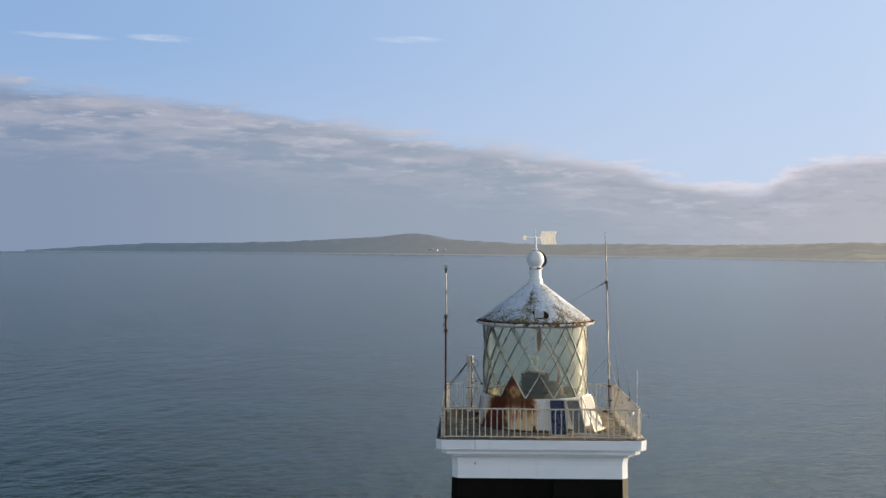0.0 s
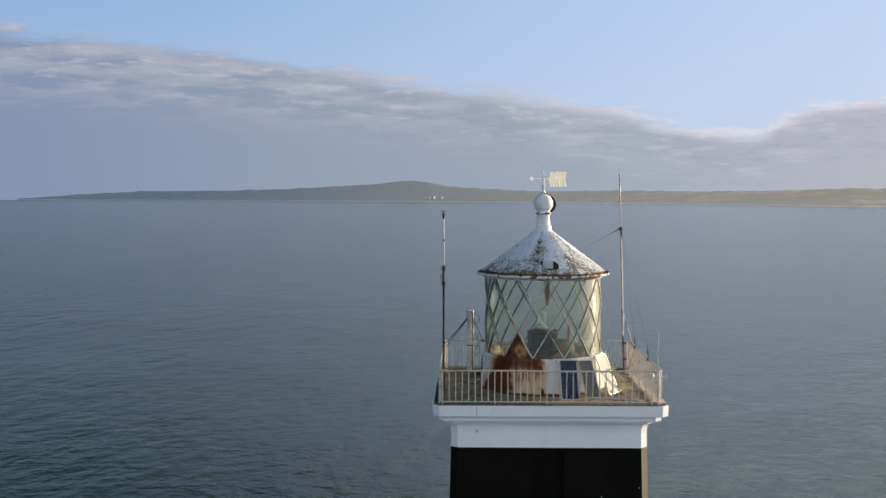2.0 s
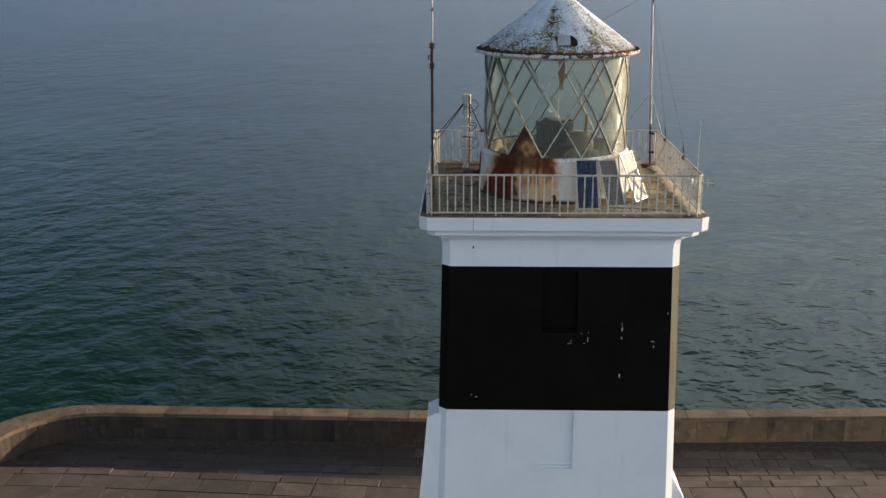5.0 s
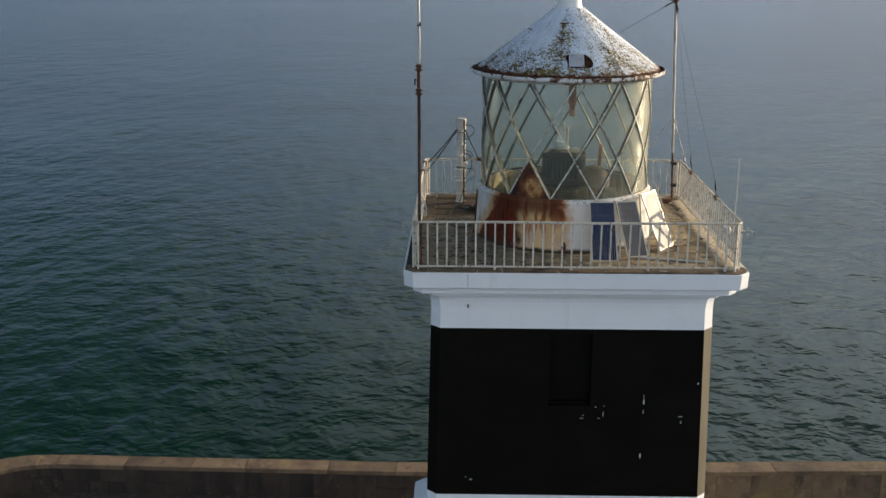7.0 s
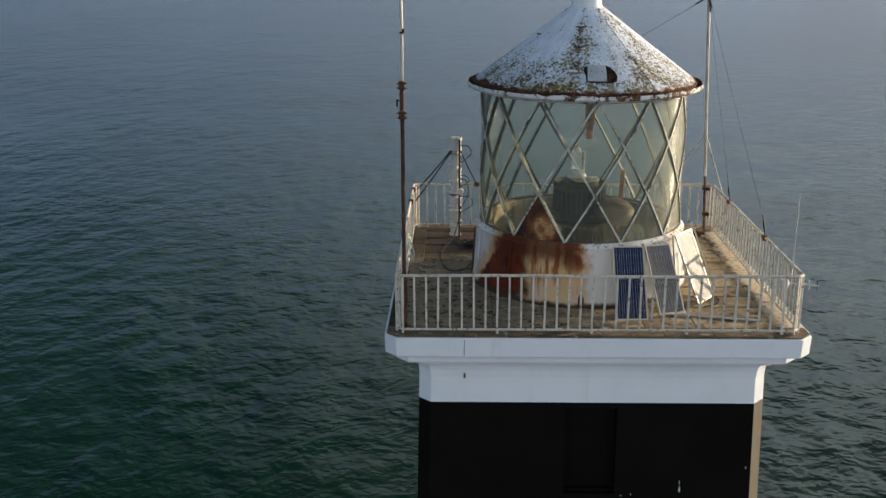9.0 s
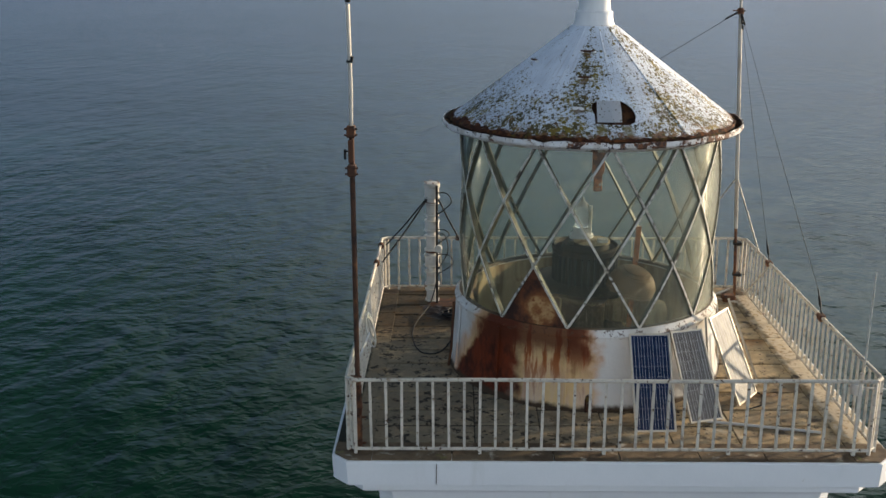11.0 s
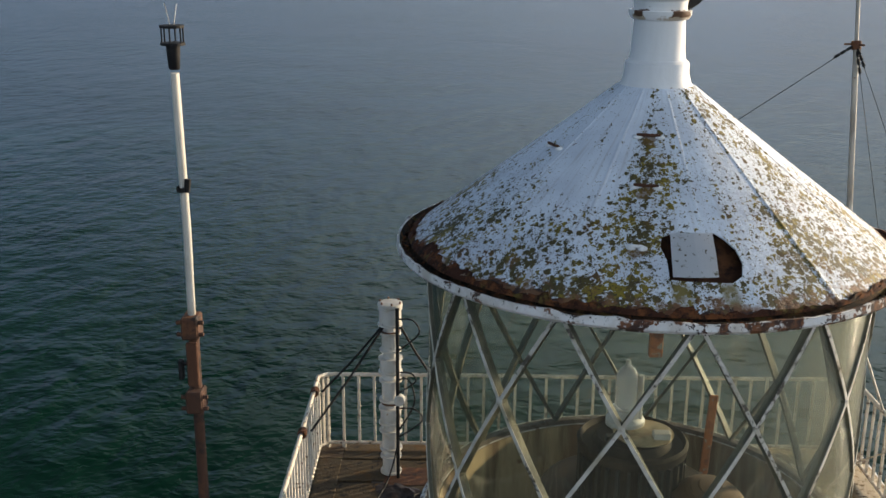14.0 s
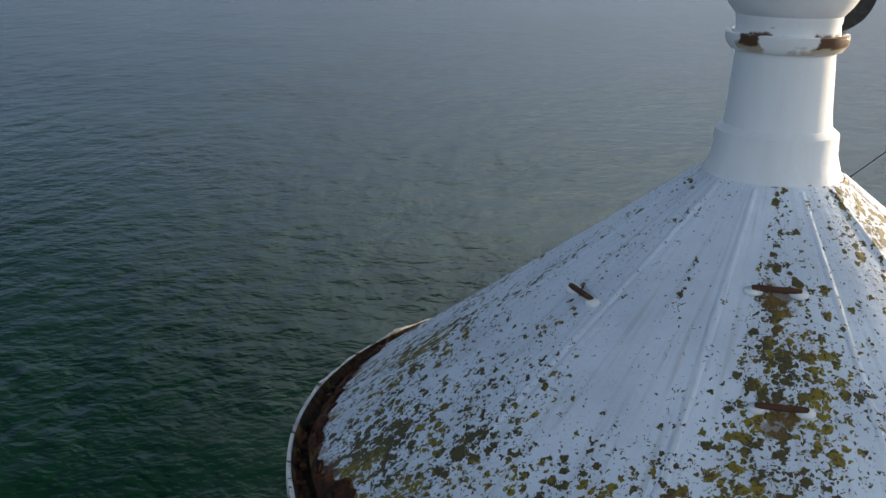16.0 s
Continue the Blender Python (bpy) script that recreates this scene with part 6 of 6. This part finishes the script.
    for z, size in ((14.52, (0.17, 0.20, 0.09)), (13.95, (0.13, 0.16, 0.08)), (13.56, (0.16, 0.16, 0.12))):
        bm = bmesh.new()
        box(bm, (x - 0.03, y - 0.06, z), size, bevel=0.02)
        tube(bm, [(x - 0.12, y - 0.02, z), (x + 0.10, y - 0.02, z)], 0.016, 8)
        part("rail_clamp", bm, RUST, t, "rusted clamp on the railing")
    head = thing("anemometer", (x, y - 0.05, 19.53), "black caged weather sensor on the mast top", "weather sensor")
    hz = 19.53
    bm = bmesh.new()
    lathe(bm, ((0.028, hz + 0.05), (0.034, hz + 0.06), (0.040, hz + 0.15), (0.042, hz + 0.19), (0.001, hz + 0.19)), 16, (x, y - 0.05), caps=False)
    part("body", bm, BLACKIRON, head, smooth=50)
    for z in (hz + 0.20, hz + 0.30):
        bm = bmesh.new()
        lathe(bm, ((0.001, z - 0.008), (0.072, z - 0.008), (0.072, z + 0.008), (0.001, z + 0.012)), 20, (x, y - 0.05))
        part("cage_disc", bm, BLACKIRON, head)
    for k in range(6):
        bm = bmesh.new()
        p = around(0.064, hz + 0.20, 60 * k, (x, y - 0.05))
        tube(bm, [p, p + Vector((0, 0, 0.10))], 0.005, 5)
        part("cage_rod", bm, BLACKIRON, head)
    for q in (-1, 1):
        bm = bmesh.new()
        tube(bm, [(x + 0.01 * q, y - 0.05, hz + 0.305), (x + 0.035 * q, y - 0.05, hz + 0.43)], 0.003, 5)
        part("bird_spike", bm, GALV, head)
    bm = bmesh.new()
    tube(bm, [(x, y, 14.75), (x + 0.02, y + 0.5, 14.72), (-3.45, -2.0, 14.66)], 0.016, 6)
    solo("mast_stay", bm, GALV, "grey stay tube from the mast to the railing", "stay", smooth=50)
    bm = bmesh.new()
    for y0, turn in ((-1.14, 0.05), (-0.94, -0.04)):
        pts = [(-3.55 + 0.10 * (1 - math.cos(a)) / 2 + turn * math.sin(a), y0 + 0.055 * math.sin(a), 14.36 + 0.25 * math.cos(a)) for a in (2 * math.pi * k / 24 for k in range(25))]
        tube(bm, pts, 0.015, 6)
    tube(bm, [(-3.56, -1.14, 14.61), (-3.54, -1.04, 14.64), (-3.56, -0.94, 14.61)], 0.014, 6)
    solo("coiled_cable", bm, FOG, "two long loops of white cable hooked over the railing", "cable", smooth=50)
    # fog signal: a stack of white drums
    c = (-2.62, 2.95)
    t = thing("fog_signal", (c[0], c[1], DECK), "tall stack of white ribbed horn units", "fog signal")
    z = 13.48
    for h, r, lip in ((0.34, 0.112, 0.140), (0.37, 0.118, 0.150), (0.32, 0.136, 0.158), (0.39, 0.116, 0.150), (0.30, 0.138, 0.156), (0.35, 0.112, 0.140), (0.33, 0.142, 0.156)):
        bm = bmesh.new()
        lathe(bm, ((0.085, z), (0.09, z + 0.03), (lip, z + 0.035), (lip, z + 0.06), (r, z + 0.066), (r * 0.98, z + h - 0.09), (lip, z + h - 0.082), (lip, z + h - 0.056), (0.10, z + h - 0.05), (0.085, z + h)), 24, c, caps=True)
        part("horn_unit", bm, FOG, t, smooth=40)
        z += h
    for zc in (14.50, 15.46):
        bm = bmesh.new()
        lathe(bm, ((0.10, zc), (0.122, zc), (0.122, zc + 0.05), (0.10, zc + 0.05)), 20, c, closed=True)
        part("rusted_band", bm, RUST, t, "rusted clamp band")
    bm = bmesh.new()
    lathe(bm, ((0.001, z - 0.05), (0.156, z - 0.05), (0.160, z - 0.03), (0.156, z + 0.0), (0.130, z + 0.006), (0.001, z + 0.006)), 24, c)
    part("cap", bm, FOG, t, smooth=40)
    for k in range(6):
        bm = bmesh.new()
        p = around(0.135, z, 60 * k + 12, c)
        tube(bm, [p - Vector((0, 0, 0.04)), p + Vector((0, 0, 0.03))], 0.012, 6)
        part("cap_bolt", bm, RUST, t)
    bm = bmesh.new()
    tube(bm, [(c[0] + 0.10, c[1] - 0.165, 13.48), (c[0] + 0.10, c[1] - 0.165, 15.86)], 0.024, 8)
    part("support_pipe", bm, BLACKIRON, t, smooth=50)
    bm = bmesh.new()
    tube(bm, [(c[0] + 0.12, c[1] - 0.22, 14.62), (c[0] + 0.13, c[1] - 0.13, 14.62)], 0.07, 14)
    part("drive_unit", bm, FOG, t, smooth=50)
    for za, zb, out in ((15.72, 15.30, 0.26), (15.0, 14.72, 0.22), (14.9, 14.2, 0.20), (14.5, 14.1, 0.30)):
        bm = bmesh.new()
        tube(bm, smooth_line([(c[0] + 0.11, c[1] - 0.17, za), (c[0] + 0.11 + out * 0.7, c[1] - 0.15, za - 0.02), (c[0] + 0.11 + out, c[1] - 0.12, (za + zb) / 2), (c[0] + 0.12, c[1] - 0.17, zb)]), 0.011, 6)
        part("feed_cable", bm, BLACKIRON, t, smooth=50)
    bm = bmesh.new()
    box(bm, (c[0] + 0.28, c[1] - 0.12, 13.49), (0.75, 0.50, 0.03), bevel=0.015)
    solo("base_tray", bm, RUST, "dark rusted tray under the horn stack", "tray")
    for a, b, nm in (((c[0] - 0.08, c[1] - 0.1, 15.62), (-3.52, 3.0, 14.62), "stay_cable"), ((c[0] - 0.08, c[1] - 0.1, 15.59), (-3.52, 1.9, 14.6), "stay_cable"), ((c[0] + 0.1, c[1], 15.62), (-2.1, 3.55, 14.62), "stay_cable")):
        bm = bmesh.new()
        tube(bm, [a, Vector(a).lerp(Vector(b), 0.5) - Vector((0, 0, 0.03)), b], 0.016, 6)
        solo(nm, bm, BLACKIRON, "dark lashing from the horn stack to the railing", "cable", smooth=50, group="lashings of the horn stack")
    for x, y in ((-3.62, 3.05), (-3.62, 1.85), (-2.1, 3.62)):
        bm = bmesh.new()
        for k in range(4):
            p = Vector((x, y, RAIL_TOP)) + (Vector((0.03 * k - 0.045, 0, 0)) if y > 3.4 else Vector((0, 0.03 * k - 0.045, 0)))
            ring = [p + (Vector((0, 0.045 * math.cos(a), 0.045 * math.sin(a))) if y > 3.4 else Vector((0.045 * math.cos(a), 0, 0.045 * math.sin(a)))) for a in (2 * math.pi * q / 12 for q in range(13))]
            tube(bm, ring, 0.015, 6)
        solo("rope_knot", bm, RUST, "dark red-brown rope wrapped round the top rail", "rope", smooth=50, group="rope wraps on the railing")
    bm = bmesh.new()
    pts = [(c[0] + 0.12, c[1] - 0.2, 14.1), (c[0] - 0.02, c[1] - 0.45, 13.62), (-2.90, 1.6, 13.51), (-2.92, 0.8, 13.51), (-2.74, 0.15, 13.51), (-2.42, 0.18, 13.51), (-2.20, 0.95, 13.51), (-2.14, 1.8, 13.52), (-2.3, 2.3, 13.53)]
    tube(bm, smooth_line(pts), 0.012, 6)
    solo("power_cable", bm, BLACKIRON, "black cable looped on the gallery floor", "cable", smooth=50)
    bm = bmesh.new()
    rng = random.Random(12)
    pts = []
    for k in range(60):
        a = k * 0.52
        r = 0.20 + 0.05 * math.sin(k * 0.9) + rng.uniform(-0.02, 0.02)
        pts.append((-2.12 + r * 1.3 * math.cos(a), 2.05 + r * math.sin(a), 13.50 + 0.02 + 0.0012 * k + 0.012 * math.sin(k * 1.7)))
    tube(bm, pts, 0.016, 6)
    solo("cable_coil", bm, BLACKIRON, "dark heap of coiled cable on the gallery floor", "cable", smooth=50)
    bm = bmesh.new()
    bmesh.ops.create_grid(bm, x_segments=24, y_segments=18, size=1.0)
    for v in bm.verts:
        q = v.co.copy()
        edge = max(0.0, 1 - q.length_squared)
        v.co = Vector((-2.34 + 0.46 * q.x - 0.10 * q.y, 2.20 - 0.22 * q.x + 0.42 * q.y, 13.494 + edge ** 0.6 * (0.035 + 0.06 * noise.noise(q * 2.6) + 0.04 * noise.noise(q * 7.0))))
    bmesh.ops.solidify(bm, geom=bm.faces, thickness=0.008)
    solo("tarpaulin", bm, SHEET, "crumpled dark brown sheet on the gallery floor", "tarpaulin", smooth=50)
    # back mast with guys; it leans a little outwards
    def on_mast(z):
        return Vector((3.385, 3.17 + 0.203 * (z - 13.5), z))
    t = thing("signal_mast", on_mast(13.5), "tall grey steel mast braced to the railing", "mast")
    bm = bmesh.new()
    tube(bm, [on_mast(13.48), on_mast(14.9)], 0.030, 12)
    part("foot_pipe", bm, RUST, t, "rusted foot of the mast", smooth=50)
    bm = bmesh.new()
    tube(bm, [on_mast(14.85), on_mast(18.95)], 0.038, 12)
    part("lower_pole", bm, MASTGREY, t, smooth=50)
    bm = bmesh.new()
    tube(bm, [on_mast(18.9), on_mast(21.22)], 0.026, 10)
    part("upper_pole", bm, MASTGREY, t, smooth=50)
    top = on_mast(19.02)
    bm = bmesh.new()
    tube(bm, [on_mast(18.95), on_mast(19.06)], 0.065, 12)
    for a in (20, 140, 260):
        p = around(0.05, 0, a)
        tube(bm, [top + p, top + p * 3], 0.014, 6)
    part("guy_collar", bm, RUST, t)
    for b in ((3.635, 2.19, 14.97), (3.635, -0.75, 14.97), (-0.05, 2.37, 17.45)):
        d = (Vector(b) - top).normalized()
        bm = bmesh.new()
        for k in range(3):
            tube(bm, [top + d * (0.10 + 0.11 * k), top + d * (0.17 + 0.11 * k)], 0.021, 8)
        tube(bm, [top + d * 0.06, top + d * 0.42], 0.009, 6)
        part("shackle", bm, BLACKIRON, t)
    knee = on_mast(15.85)
    for b in ((2.72, 3.50, 14.98), (3.63, 2.60, 14.60)):
        bm = bmesh.new()
        tube(bm, [knee, b], 0.017, 8)
        part("brace", bm, MASTGREY, t, smooth=50)
    for z in (14.55, 13.95):
        bm = bmesh.new()
        box(bm, on_mast(z) + Vector((0.05, 0.05, 0)), (0.15, 0.15, 0.07), bevel=0.01)
        tube(bm, [on_mast(z) + Vector((-0.07, -0.07, 0.02)), on_mast(z) + Vector((0.10, -0.07, 0.02))], 0.018, 8)
        part("rail_clamp", bm, BLACKIRON, t)
    for b in ((3.635, 2.19, 14.97), (3.635, -0.75, 14.97), (-0.05, 2.37, 17.45)):
        bm = bmesh.new()
        tube(bm, [top, top.lerp(Vector(b), 0.5) - Vector((0, 0, 0.06)), b], 0.005 if b[2] > 15 else 0.004, 5)
        solo("guy_wire", bm, BLACKIRON, "thin dark guy wire of the mast", "wire", group="guy wires of the mast")
    for y in (-1.02, 1.92):
        t = thing("guy_anchor", (3.635, y, RAIL_TOP), "rusted clamp on the top rail with a thin dark straining screw", "anchor", "guy anchors")
        bm = bmesh.new()
        box(bm, (3.635, y, RAIL_TOP - 0.015), (0.10, 0.17, 0.11), bevel=0.014)
        tube(bm, [(3.57, y + 0.05, RAIL_TOP), (3.70, y + 0.05, RAIL_TOP)], 0.016, 8)
        part("clamp", bm, RUST, t, "red-brown rusted clamp")
        bm = bmesh.new()
        tube(bm, [(3.635, y, RAIL_TOP + 0.02), (3.635, y + 0.27, RAIL_TOP + 0.37)], 0.011, 8)
        part("screw_rod", bm, BLACKIRON, t, smooth=50)
        bm = bmesh.new()
        tube(bm, [(3.635, y + 0.09, RAIL_TOP + 0.14), (3.635, y + 0.19, RAIL_TOP + 0.27)], 0.022, 8)
        part("turnbuckle", bm, BLACKIRON, t, smooth=50)
    # odds and ends at the mast's foot
    t = thing("mast_ballast", (3.2, 2.95, 13.5), "reddish rusted block and pale pipes at the mast's foot", "ballast")
    bm = bmesh.new()
    box(bm, (3.22, 2.98, 13.56), (0.26, 0.22, 0.14), bevel=0.03)
    part("block", bm, RUST, t, "rusted red block")
    for a, b in (((2.75, 3.22, 13.52), (3.36, 2.82, 13.53)), ((2.62, 2.95, 13.52), (3.30, 3.25, 13.66))):
        bm = bmesh.new()
        tube(bm, [a, b], 0.022, 8)
        part("pipe", bm, POLE, t, smooth=50)
    bm = bmesh.new()
    bar(bm, (3.58, 3.20, 13.56), (3.58, 1.75, 14.57), 0.028, 0.012)
    solo("railing_brace", bm, RAIL, "flat white painted brace bar across the railing", "brace")
    # whip aerial at the corner
    t = thing("whip_aerial", (3.58, -3.0, 14.1), "thin white whip aerial clamped to the railing", "aerial")
    bm = bmesh.new()
    tube(bm, [(3.60, -3.0, 14.2), (3.60, -3.0, 14.55), (3.61, -3.0, 15.95)], 0.017, 8, 0.009)
    part("rod", bm, FOG, t, smooth=50)
    bm = bmesh.new()
    box(bm, (3.575, -3.0, 14.35), (0.05, 0.06, 0.22), bevel=0.006)
    part("clamp", bm, GALV, t)
    t = thing("yagi_aerial", (3.55, -3.3, 14.45), "small aerial boom with short rods sticking out from the corner", "aerial")
    bm = bmesh.new()
    tube(bm, [(3.30, -3.42, 14.43), (4.0, -3.30, 14.33)], 0.014, 8)
    part("boom", bm, GALV, t, smooth=50)
    for f in (0.55, 0.75, 0.97):
        p = Vector((3.30, -3.42, 14.43)).lerp(Vector((4.0, -3.30, 14.33)), f)
        bm = bmesh.new()
        tube(bm, [p - Vector((0, 0, 0.09)), p + Vector((0, 0, 0.09))], 0.008, 6)
        part("element", bm, BLACKIRON if f > 0.9 else GALV, t)
    bm = bmesh.new()
    lathe(bm, ((0.001, 14.34), (0.08, 14.35), (0.09, 14.43), (0.07, 14.50), (0.001, 14.51)), 16, (3.33, -3.46))
    part("bracket", bm, GALV, t, smooth=40)


build_sea()
build_hills()
build_cottage()
build_tower()
build_lantern()
build_optics()
build_gallery_things()
build_railing()
build_gallery()
build_breakwater()
